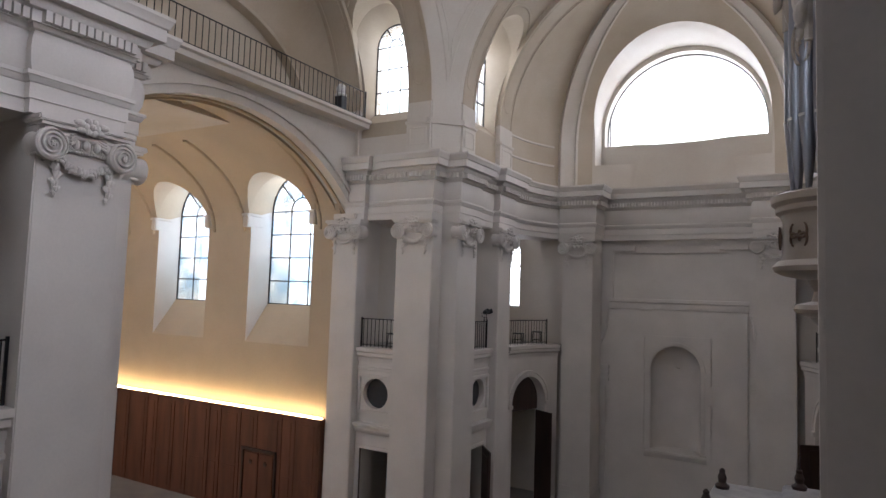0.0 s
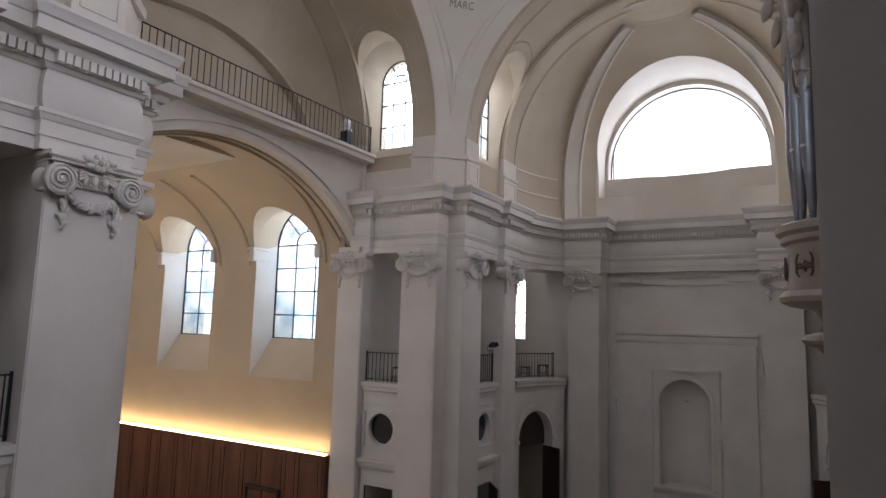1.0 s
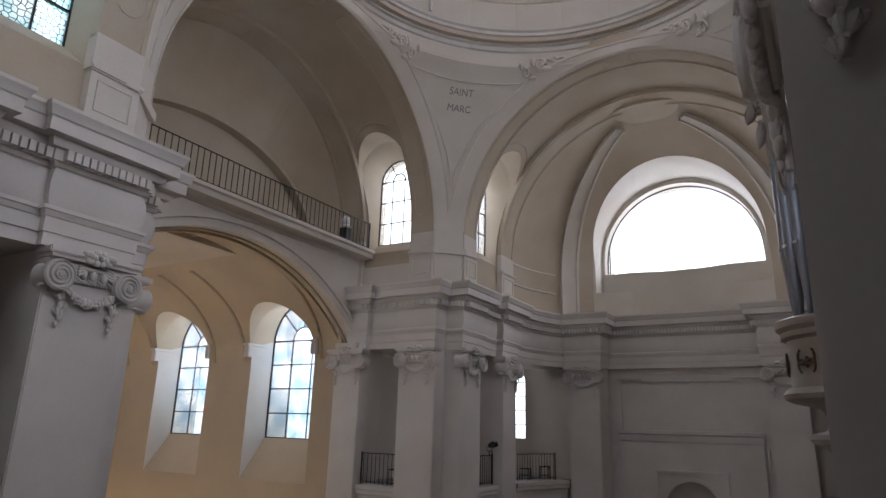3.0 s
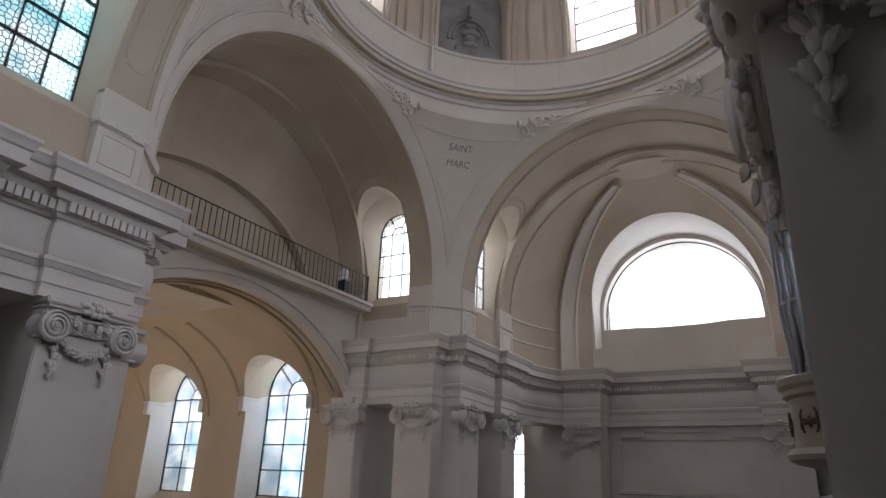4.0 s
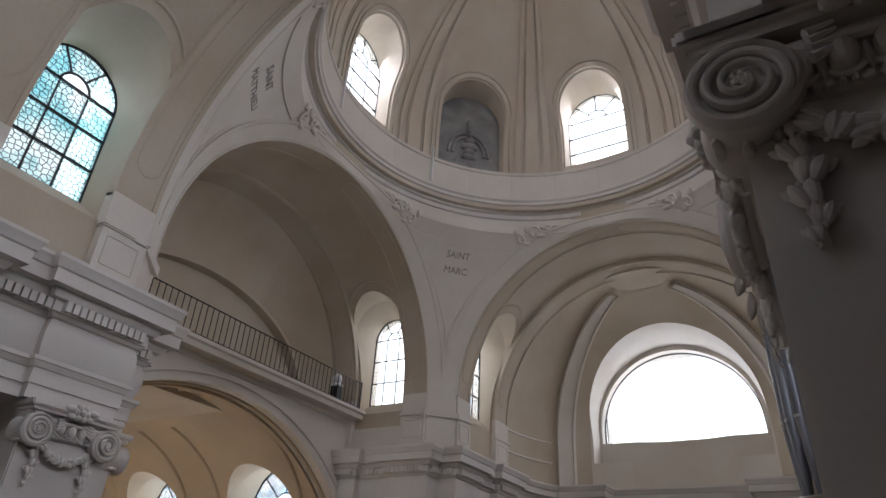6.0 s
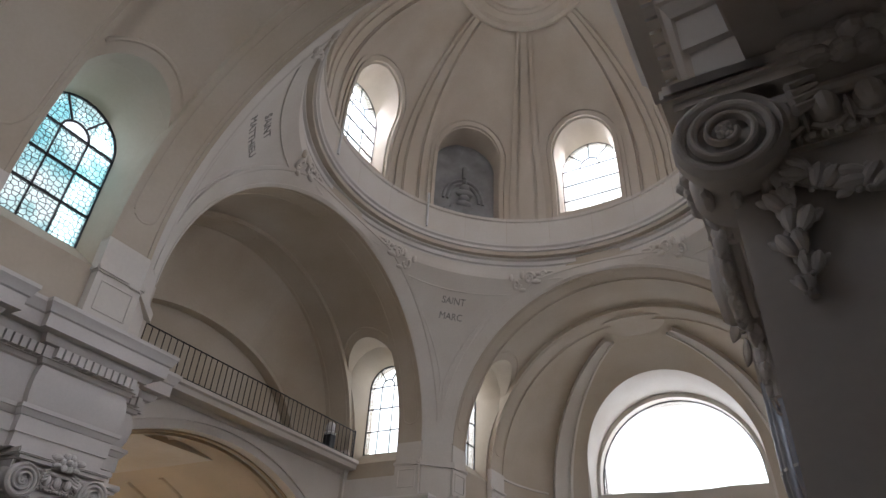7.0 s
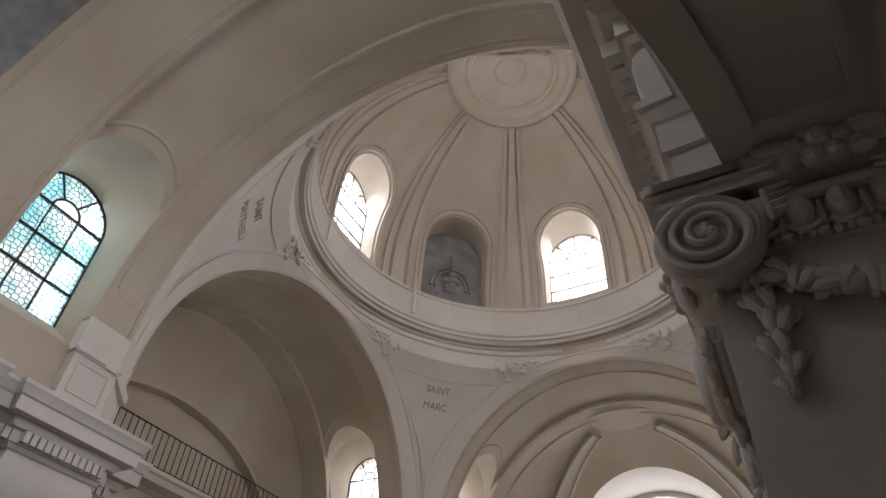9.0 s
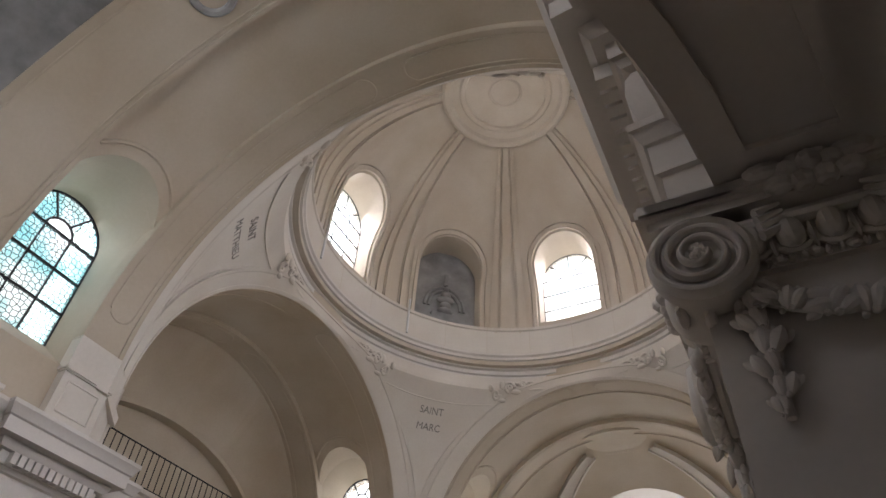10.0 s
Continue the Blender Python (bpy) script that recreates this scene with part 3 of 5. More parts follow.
def ribs(arm):
    m = ARM[arm]
    uc, w = side_window(arm)[:2]
    far = 10.15 if arm != "south" else 10.55
    gap = w if arm == "south" else w + 0.16
    for u0, u1 in ((XA - 0.02, uc - gap - 0.06), (uc + gap + 0.08, far)):
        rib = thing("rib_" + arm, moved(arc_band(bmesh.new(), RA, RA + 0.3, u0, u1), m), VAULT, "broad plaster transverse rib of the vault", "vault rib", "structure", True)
        bm = bmesh.new()
        if u1 - u0 > 0.5:
            soffit_bead(bm, RA + 0.005, u0 + 0.18, u1 - 0.18, 7, 86)
            soffit_bead(bm, RA + 0.005, u0 + 0.18, u1 - 0.18, 94, 173)
        for u in (u0 + 0.05, u1 - 0.05) if arm != "west" else (u0 + 0.05,):
            arc_band(bm, RA - 0.03, RA + 0.02, u - 0.045, u + 0.045, n=48)
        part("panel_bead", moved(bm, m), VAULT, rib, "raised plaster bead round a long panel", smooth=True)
        for f in (-1, 1):
            a = -RA + 0.02
            bm = newbox(a - 0.3, a + 0.05, u0, u1, 12.55, 13.66)
            box(bm, a - 0.3, a + 0.11, u0 - 0.05, u1 + 0.05, 13.66, 13.78, bevel=0.03)
            box(bm, a - 0.3, a + 0.08, u0 - 0.03, u1 + 0.03, 12.55, 12.85, bevel=0.02)
            if u1 - u0 > 0.5:
                for z in (12.98, 13.52):
                    tube(bm, [(a + 0.055, u0 + 0.14, z), (a + 0.055, u1 - 0.14, z)], 0.018, 5)
                for u in (u0 + 0.14, u1 - 0.14):
                    tube(bm, [(a + 0.055, u, 12.98), (a + 0.055, u, 13.52)], 0.018, 5)
            box(bm, a - 0.3, a + 0.02, u0, u1, 13.78, ZC + 0.05)
            thing("plinth_" + arm, moved(bm, m @ (MIRROR if f > 0 else Matrix())), PLASTER, "panelled plaster plinth under a vault rib", "plinth", "structure", True)
    # bead over the head of each side window
    zt, rad = side_window(arm)[3] + (0.08 if arm == "south" else 0.15), gap + 0.34
    for f in (-1, 1):
        bm = bmesh.new()
        t0 = math.acos((gap + 0.04) / rad)
        pts = []
        for k in range(19):
            t = t0 + (math.pi - 2 * t0) * k / 18
            z = zt + rad * math.sin(t)
            pts.append((f * math.sqrt((RA + 0.12) ** 2 - (z - ZC) ** 2), uc + rad * math.cos(t), z))
        tube(bm, pts, 0.05, 6)
        thing("window_bead", moved(bm, m), VAULT, "curved plaster bead over a vault window", "moulding", "structure", True)
    # archivolt towards the crossing
    bm = bmesh.new()
    rows = []
    for i in range(97):
        a = radians(1 + 178 * i / 96)
        row = [bm.verts.new((-RA * math.cos(a), XA + 0.08, ZC + RA * math.sin(a)))]
        for d, lift in ((-0.015, 0.02), (-0.015, 0.05), (0.05, 0.065), (0.06, 0.045), (0.34, 0.045), (0.35, 0.075), (0.42, 0.075), (0.45, -0.03)):
            v, z = -(RA + d) * math.cos(a), ZC + (RA + d) * math.sin(a)
            rho2 = max(RA * RA - (z - ZC) ** 2, 0) + XA * XA
            row.append(bm.verts.new((v, math.sqrt(max(rho2 - v * v, 1)) - lift, z)))
        rows.append(row)
    for a, b in zip(rows, rows[1:]):
        for j in range(len(a) - 1):
            bm.faces.new((a[j], a[j + 1], b[j + 1], b[j]))
    bmesh.ops.recalc_face_normals(bm, faces=bm.faces[:])
    thing("archivolt_" + arm, moved(bm, m), PLASTER, "moulded plaster archivolt of a crossing arch", "archivolt", "structure", True)
    # wall strip from the archivolt's feet down to the cornice
    for f in (-1, 1):
        bm = prism(bmesh.new(), [(-XA + 0.05, 5.42), (-5.42, XA - 0.05), (-5.42, XA + 0.3), (-XA - 0.3, 5.42)], 12.5, ZC + 0.14)
        if f < 0:
            thing("corner_plinth", moved(bm, m), PLASTER, "plain plaster corner block under a pendentive", "plinth", "structure", True)
            bm = prism(bmesh.new(), [(-XA - 0.06, 5.26), (-5.26, XA - 0.06), (-5.26, XA + 0.3), (-XA - 0.3, 5.26)], 13.64, 13.82)
            thing("corner_band", moved(bm, m), PLASTER, "plaster band round a corner block", "moulding", "structure", True)
    # meridian ribs and the crown medallion of the half dome
    if arm in ("north", "east"):
        for f in (-1, 1):
            for az in (52,):
                bm = bmesh.new()
                rows = []
                for i in range(33):
                    a = radians(-18 + 92 * i / 32)
                    half = (0.42 if a < 0 else 0.42 * (0.35 + 0.65 * math.cos(a)))
                    r0 = RA - 0.12
                    cz = ZC + r0 * math.sin(max(a, 0)) + (0 if a > 0 else RA * a)
                    cr = r0 * math.cos(max(a, 0))
                    dirv = Vector((f * math.sin(radians(az)), math.cos(radians(az))))
                    side = Vector((dirv.y, -dirv.x))
                    row = []
                    for o, up in ((-1, 0.25), (-1, 0.0), (-0.72, 0.0), (-0.7, 0.05), (0.7, 0.05), (0.72, 0.0), (1, 0.0), (1, 0.25)):
                        rr = cr + up * math.cos(max(a, 0))
                        p = dirv * rr + side * half * o
                        row.append(bm.verts.new((p.x, CENTRE + p.y, cz + up * math.sin(max(a, 0)))))
                    rows.append(row)
                for a, b in zip(rows, rows[1:]):
                    for j in range(7):
                        bm.faces.new((a[j], a[j + 1], b[j + 1], b[j]))
                bmesh.ops.recalc_face_normals(bm, faces=bm.faces[:])
                thing("meridian_rib_" + arm, moved(bm, m), PLASTER, "tapering plaster rib of a half dome", "vault rib", "structure", True)
        bm = bmesh.new()
        prof = [(0.0, 0.0), (1.0, 0.02), (1.15, -0.02), (1.25, -0.02), (1.3, 0.25)]
        rings = [[bm.verts.new((1.35 * r * math.cos(t), CENTRE + 0.35 + 0.75 * r * math.sin(t), ZC + RA - 0.1 + h)) for r, h in prof[1:]] for t in (2 * math.pi * k / 40 for k in range(40))]
        for i in range(40):
            a, b = rings[i], rings[(i + 1) % 40]
            for j in range(3):
                bm.faces.new((a[j], b[j], b[j + 1], a[j + 1]))
        bm.faces.new([r[0] for r in rings])
        thing("medallion", moved(bm, m), VAULT, "oval plaster medallion at the crown of a half dome", "medallion", "structure", True)
    # string course inside the apse above the cornice
    if arm == "north":
        for z, o in ((13.55, 0.05), (14.35, 0.04)):
            for f in (False, True):
                path = apse_curve(RA + 0.06, (10.2, 10.6, 11.0, 11.4, 11.8, 12.2, 12.6, 12.9))
                bm = sweep(bmesh.new(), path, [(-0.05, z - 0.06), (o, z - 0.04), (o, z + 0.03), (-0.05, z + 0.06)])
                thing("string_course", moved(bm, m @ (MIRROR if f else Matrix())), PLASTER, "thin plaster string course in the apse", "moulding", "structure", True)


for arm in ARM:
    ribs(arm)


# ---- windows ----
def window(name, m, w, z0, zs, cols, rows, pane, lamp=None, bars=0.028, fan=4, depth=0.06, backdrop=2.6, tint=(1, 0.98, 0.95), plain=False, aim=2.0, rim=0.045):
    """A round-headed iron window in the local x-z plane, seen from -y. Parts: frame, bars, panes."""
    win = empty(name, "tall round-headed iron-framed church window", "window", "", "structure")
    out = arch_outline(w, z0, zs, 28)
    bm = bmesh.new()
    tube(bm, [(x, 0, z) for x, z in out + [out[0]]], rim, 6)
    part("frame", bm, IRON, win)
    inner = 0.34 * w
    bar_rows = [z0 + (zs - z0) * k / rows for k in range(1, rows + 1)]
    if plain:
        bar_rows = []
    for z in bar_rows:
        part("crossbar", newbox(-w, w, -0.03, 0.03, z - bars, z + bars), IRON, win)
    for k in range(1, cols):
        x = -w + 2 * w * k / cols
        part("upright", newbox(x - bars * 0.7, x + bars * 0.7, -0.025, 0.025, z0, zs), IRON, win)
    bm = bmesh.new()
    if plain:
        inner = 0.01
        part("upright", newbox(-w + 0.1, -w + 0.13, -0.02, 0.02, z0, zs + 0.6), IRON, win)
    tube(bm, [(inner * math.cos(a), 0, zs + inner * math.sin(a)) for a in (math.pi * k / 16 for k in range(17))], 0.028, 6)
    part("fan_ring", bm, IRON, win)
    for k in range(1, fan):
        a = math.pi * k / fan
        bm = bmesh.new()
        tube(bm, [(r * math.cos(a), 0, zs + r * math.sin(a)) for r in (inner, w)], 0.026, 6)
        part("fan_bar", bm, IRON, win)
    cells = []
    for i in range(cols):
        for j in range(rows):
            xa, xb = -w + 2 * w * i / cols, -w + 2 * w * (i + 1) / cols
            za, zb = z0 + (zs - z0) * j / rows, z0 + (zs - z0) * (j + 1) / rows
            cells.append([(xa, za), (xb, za), (xb, zb), (xa, zb)])
    for k in range(fan):
        a0, a1 = math.pi * k / fan, math.pi * (k + 1) / fan
        ts = [a0 + (a1 - a0) * i / 8 for i in range(9)]
        cells.append([(inner * math.cos(t), zs + inner * math.sin(t)) for t in ts] + [(w * math.cos(t), zs + w * math.sin(t)) for t in ts[::-1]])
    cells.append([(inner * math.cos(math.pi * i / 12), zs + inner * math.sin(math.pi * i / 12)) for i in range(13)])
    for n, c in enumerate(cells):
        bm = bmesh.new()
        extrude_vz(bm, c, 0.004, 0.012)
        p = part("pane", bm, CLEAR if n == len(cells) - 1 else pane, win)
        p.visible_shadow = False
    win.matrix_world = m
    if backdrop:
        ob = thing("backdrop", newbox(-w - 0.8, w + 0.8, 1.15, 1.2, z0 - 0.8, zs + w + 3.0), glow(backdrop, tint), "bright overcast sky outside a window", "sky", "structure")
        ob.matrix_world = m
    if lamp:
        h = zs + w - z0
        window_lamp(m @ look((0, 0.9, z0 + h / 2 + 0.15), (0, -6, z0 + h / 2 - aim)), 2 * w, h, lamp)
    return win


GLOW = {}


def glow(strength, tint):
    key = (strength, tint)
    if key not in GLOW:
        m = bpy.data.materials.new("sky_glow")
        m.use_nodes = True
        nt = m.node_tree
        nt.nodes.remove(nt.nodes["Principled BSDF"])
        e = nt.nodes.new("ShaderNodeEmission")
        e.inputs[0].default_value, e.inputs[1].default_value = (*tint, 1), strength
        nt.links.new(e.outputs[0], nt.nodes["Material Output"].inputs[0])
        GLOW[key] = m
    return GLOW[key]


number = 0
for arm in ARM:
    uc, w, z0, zs = side_window(arm)
    for f in (-1, 1):
        number += 1
        m = ARM[arm] @ pose(f * (6.3 if arm == "south" else 5.95), uc, 0, 0, 0, -90 * f)
        leaded = arm == "south"
        window("window_%d" % number, m, w, z0, zs, 3, 3, LEADED if leaded else CLEAR, {"north": 50, "west": 30, "south": 460 if f < 0 else 70, "east": 90}[arm], fan=3, backdrop=1.3 if leaded else 3.4, aim=5.5, bars=0.021 if leaded else 0.013, rim=0.038)
# north lunette; the unseen south and east ones are added as fill light
for arm in ("north", "south", "east"):
    number += 1
    window("window_%d" % number, ARM[arm] @ pose(0, 15.66, 0), 3.2, 14.72, 15.3, 1, 1, CLEAR, {"north": 320, "south": 215, "east": 660}[arm], fan=1, plain=True, backdrop=3.0, aim=4.0 if arm == "north" else 5.5)
for k in range(0, 8, 2):
    number += 1
    window("window_%d" % number, pose(0, 0, 0, 0, 0, 45 * k) @ pose(0, 6.34, 0), 1.1, 22.45, 24.62, 3, 3, CLEAR, 205, bars=0.01, rim=0.025, aim=7.0, backdrop=3.4)


# ---- lower walls of the bays, with doors, round windows and balconies ----
def railing(m, pts, h=1.0, gap=0.16, label="black wrought iron balcony railing", name="balcony_railing"):
    rail = empty(name, label, "railing", "iron railings")
    for z in (0.08, h):
        bm = bmesh.new()
        tube(bm, [(x, y, z) for x, y in pts], 0.012 if z < 0.5 else 0.018, 6)
        part("top_rail" if z > 0.5 else "bottom_rail", bm, IRON, rail)
    bar = mesh_of(newbox(-0.009, 0.009, -0.009, 0.009, 0, h), "bar", IRON)
    post = mesh_of(newbox(-0.02, 0.02, -0.02, 0.02, 0, h + 0.05), "post", IRON)
    for a, b in zip(pts[:-1], pts[1:]):
        a, b = Vector(a), Vector(b)
        n = max(1, round((b - a).length / gap))
        for i in range(n):
            c = a + (b - a) * (i + 0.5) / n
            ob = new("bar", bar)
            ob.location, ob.parent = (c.x, c.y, 0), rail
    for p in (pts[0], pts[-1]):
        ob = new("post", post)
        ob.location, ob.parent = (*p, 0), rail
    rail.matrix_world = m
    return rail


def bay_wall(arm, mirrored):
    """The narrow bay between the crossing pier and the outer pier."""
    m = ARM[arm] @ (MIRROR if mirrored else Matrix())
    v = -5.42
    uc = 7.95
    tools = [moved(extrude_vz(bmesh.new(), [(0.5 * math.cos(t), 4.68 + 0.5 * math.sin(t)) for t in (2 * math.pi * k / 32 for k in range(32))], -1, 1), pose(v, uc, 0, 0, 0, 90)),
             newbox(v - 1, v + 1, uc - 0.58, uc + 0.58, -0.2, 2.85)]
    bm = cut(newbox(v - 0.4, v, 7.15, 8.75, 0, 5.9), tools)
    wall = thing("bay_wall_" + arm, moved(bm, m), STONE, "cream stone bay wall with a round window over a door", "wall", "structure", True)
    bm = bmesh.new()
    line = [(v, 7.2), (v, 8.72)]
    sweep(bm, line, [(-0.2, 5.72), (0.03, 5.72), (0.05, 5.86), (0.13, 5.92), (0.13, 6.02), (0.18, 6.06), (0.18, 6.18), (-0.3, 6.2)])
    part("sill_cornice", moved(bm, m), STONE, wall, "moulded stone balcony sill", True)
    bm = bmesh.new()
    sweep(bm, line, [(-0.02, 5.42), (0.04, 5.45), (0.04, 5.52), (-0.02, 5.55)])
    part("fillet", moved(bm, m), STONE, wall, "", True)
    bm = bmesh.new()
    for a in ((uc - 0.7, uc - 0.6, 4.02, 5.3), (uc + 0.6, uc + 0.7, 4.02, 5.3), (uc - 0.6, uc + 0.6, 5.2, 5.3), (uc - 0.6, uc + 0.6, 4.02, 4.12)):
        box(bm, v - 0.02, v + 0.085, *a, bevel=0.012)
    part("square_frame", moved(bm, m), STONE, wall, "raised square frame", True)
    bm = bmesh.new()
    sweep(bm, line, [(-0.02, 3.36), (0.08, 3.38), (0.16, 3.5), (0.16, 3.58), (0.22, 3.61), (0.22, 3.7), (-0.02, 3.72)])
    part("ledge", moved(bm, m), STONE, wall, "moulded stone ledge", True)
    bm = moved(extrude_vz(bmesh.new(), [(0.5 * math.cos(t), 4.68 + 0.5 * math.sin(t)) for t in (2 * math.pi * k / 32 for k in range(32))], -0.01, 0.01), pose(v - 0.22, uc, 0, 0, 0, 90))
    part("pane", moved(bm, m), DARKGLASS, wall, "dark round window pane")
    part("lintel", moved(newbox(v - 0.05, v + 0.03, uc - 0.66, uc + 0.66, 2.85, 2.97, bevel=0.01), m), STONE, wall)
    door = empty("door_" + arm, "dark oak door standing open", "door", "", "structure")
    leafbm = newbox(0, 0.05, 0, 1.1, 0.02, 2.82, bevel=0.008)
    lf = part("door_leaf", leafbm, DARKWOOD, door)
    for z0, z1 in ((0.25, 1.2), (1.4, 2.6)):
        part("door_panel", newbox(0.045, 0.07, 0.16, 0.94, z0, z1, bevel=0.012), DARKWOOD, door)
        part("door_panel", newbox(-0.02, 0.005, 0.16, 0.94, z0, z1, bevel=0.012), DARKWOOD, door)
    f = 1 if mirrored else -1
    turn = (-40 if f > 0 else -140) if arm != "south" else (0 if f < 0 else 0)
    door.matrix_world = ARM[arm] @ pose(f * 5.42, uc + 0.56, 0, 0, 0, turn)
    railing(ARM[arm] @ pose(f * 5.5, 0, 6.2), [(0, 7.24), (0, 8.68)], 0.95)


DARKGLASS = mat("dark_glass", (0.05, 0.052, 0.055), 0.08, 0.1, 2, 0.02, 8)


def apse_bay(arm, mirrored):
    """The curved bay with an arched door under a balcony."""
    m = ARM[arm] @ (MIRROR if mirrored else Matrix())
    s = shift_of(arm, mirrored)
    us = (9.7, 10.0, 10.4, 10.8, 11.2, 11.6, 12.0, 12.4, 12.75, 13.05)
    inner, outer_ = [(x + s, y) for x, y in apse_curve(5.3, us)], [(x + s, y) for x, y in apse_curve(5.75, us)]
    c = Vector((-5.06 + s, 11.55))
    ang = math.degrees(math.atan2(11.55 - CENTRE, -5.06))
    door = moved(extrude_vz(bmesh.new(), arch_outline(1.02, -0.2, 3.95, 20), -1.5, 1.5), pose(c.x, c.y, 0, 0, 0, ang - 90))
    bm = cut(prism(bmesh.new(), inner + outer_[::-1], 0, 5.9), [door])
    wall = thing("apse_wall_" + arm, moved(bm, m), STONE, "curved cream stone wall with an arched doorway", "wall", "structure", True)
    bm = sweep(bmesh.new(), inner[1:], [(-0.3, 5.72), (0.03, 5.72), (0.05, 5.86), (0.13, 5.92), (0.13, 6.02), (0.18, 6.06), (0.18, 6.18), (-0.45, 6.2)])
    part("sill_cornice", moved(bm, m), STONE, wall, "moulded stone balcony sill", True)
    t = pose(c.x, c.y, 0, 0, 0, ang - 90)
    bm = bmesh.new()
    for r0, r1, y0 in ((1.02, 1.18, -0.09), (1.18, 1.26, -0.13)):
        arc_band(bm, r0, r1, y0, 0.06, n=24, zc=3.95)
    for sx in (-1, 1):
        box(bm, min(sx * 1.02, sx * 1.28), max(sx * 1.02, sx * 1.28), -0.16, 0.06, 3.8, 3.95, bevel=0.015)
        box(bm, min(sx * 1.02, sx * 1.2), max(sx * 1.02, sx * 1.2), -0.09, 0.06, 0, 3.8)
    part("door_surround", moved(moved(bm, t), m), STONE, wall, "moulded stone arch round the door", True)
    fan = part("tympanum", moved(moved(extrude_vz(bmesh.new(), arch_outline(1.02, 3.6, 3.95, 20), 0.3, 0.36), t), m), DARKWOOD, wall, "dark oak tympanum over the door")
    door = empty("door_apse_" + arm, "dark oak door leaf standing half open", "door", "", "structure")
    part("door_leaf", newbox(-0.03, 0.03, -0.95, 0, 0.02, 3.55, bevel=0.008), DARKWOOD, door)
    for z0, z1 in ((0.3, 1.5), (1.8, 3.4)):
        part("door_panel", newbox(0.025, 0.05, -0.68, -0.12, z0, z1, bevel=0.012), DARKWOOD, door)
    door.matrix_world = m @ t @ pose(0.98, 0.32, 0, 0, 0, -12)
    if mirrored:
        door.matrix_world = ARM[arm] @ pose(-c.x, c.y, 0, 0, 0, 90 - ang) @ pose(-0.98, 0.32, 0, 0, 0, 12)
    pts = [(x + s, y) for x, y in apse_curve(5.42, (10.0, 10.5, 11.0, 11.5, 12.0, 12.4, 12.7))]
    if (arm, mirrored) != ("south", False):
        if mirrored:
            pts = [(-x, y) for x, y in pts]
        railing(ARM[arm] @ pose(0, 0, 6.2), pts, 0.95)


for arm, mirrored in SIDES:
    bay_wall(arm, mirrored)
    if arm != "west":
        apse_bay(arm, mirrored)


# ---- corner rooms behind the balconies ----
def corner_room(k, name):
    m = Matrix.Diagonal(((1, 1, 1, 1), (1, -1, 1, 1), (-1, -1, 1, 1), (-1, 1, 1, 1))[k])
    x1, y1 = -9.45, 13.6
    thing("balcony_floor_" + name, moved(prism(bmesh.new(), [(-5.5, 6.0), (-5.5, 10.0), (-5.4, 11.2), (-4.75, 12.6), (-4.3, 13.2), (-4.3, y1), (x1, y1), (x1, 6.0)], 5.9, 6.19), m), FLOOR, "stone balcony floor", "floor", "structure")
    thing("balcony_ceiling_" + name, moved(prism(bmesh.new(), [(-6.2, 6.2), (-6.2, y1), (x1, y1), (x1, 6.2)], 10.55, 10.8), m), PLASTER, "plain plaster balcony ceiling", "ceiling", "structure")
    w = newbox(x1 - 0.4, -4.15, y1, y1 + 0.5, 0, 10.8)
    if name in ("northwest",):
        w = cut(w, [moved(extrude_vz(bmesh.new(), arch_outline(0.62, 7.66, 10.0, 16), -2, 2), pose(-7.0, y1, 0))])
    thing("wall_far_" + name, moved(w, m), PLASTER, "plain plaster wall of a corner room", "wall", "structure")
    thing("wall_side_" + name, moved(newbox(x1 - 0.4, x1, 5.5, y1, 0, 10.8), m), PLASTER, "plain plaster wall of a corner room", "wall", "structure")


for k, name in enumerate(("northwest", "southwest", "southeast", "northeast")):
    corner_room(k, name)
window("window_50", pose(-7.0, 13.9, 0), 0.6, 7.66, 10.0, 2, 4, CLEAR, 60, bars=0.016)


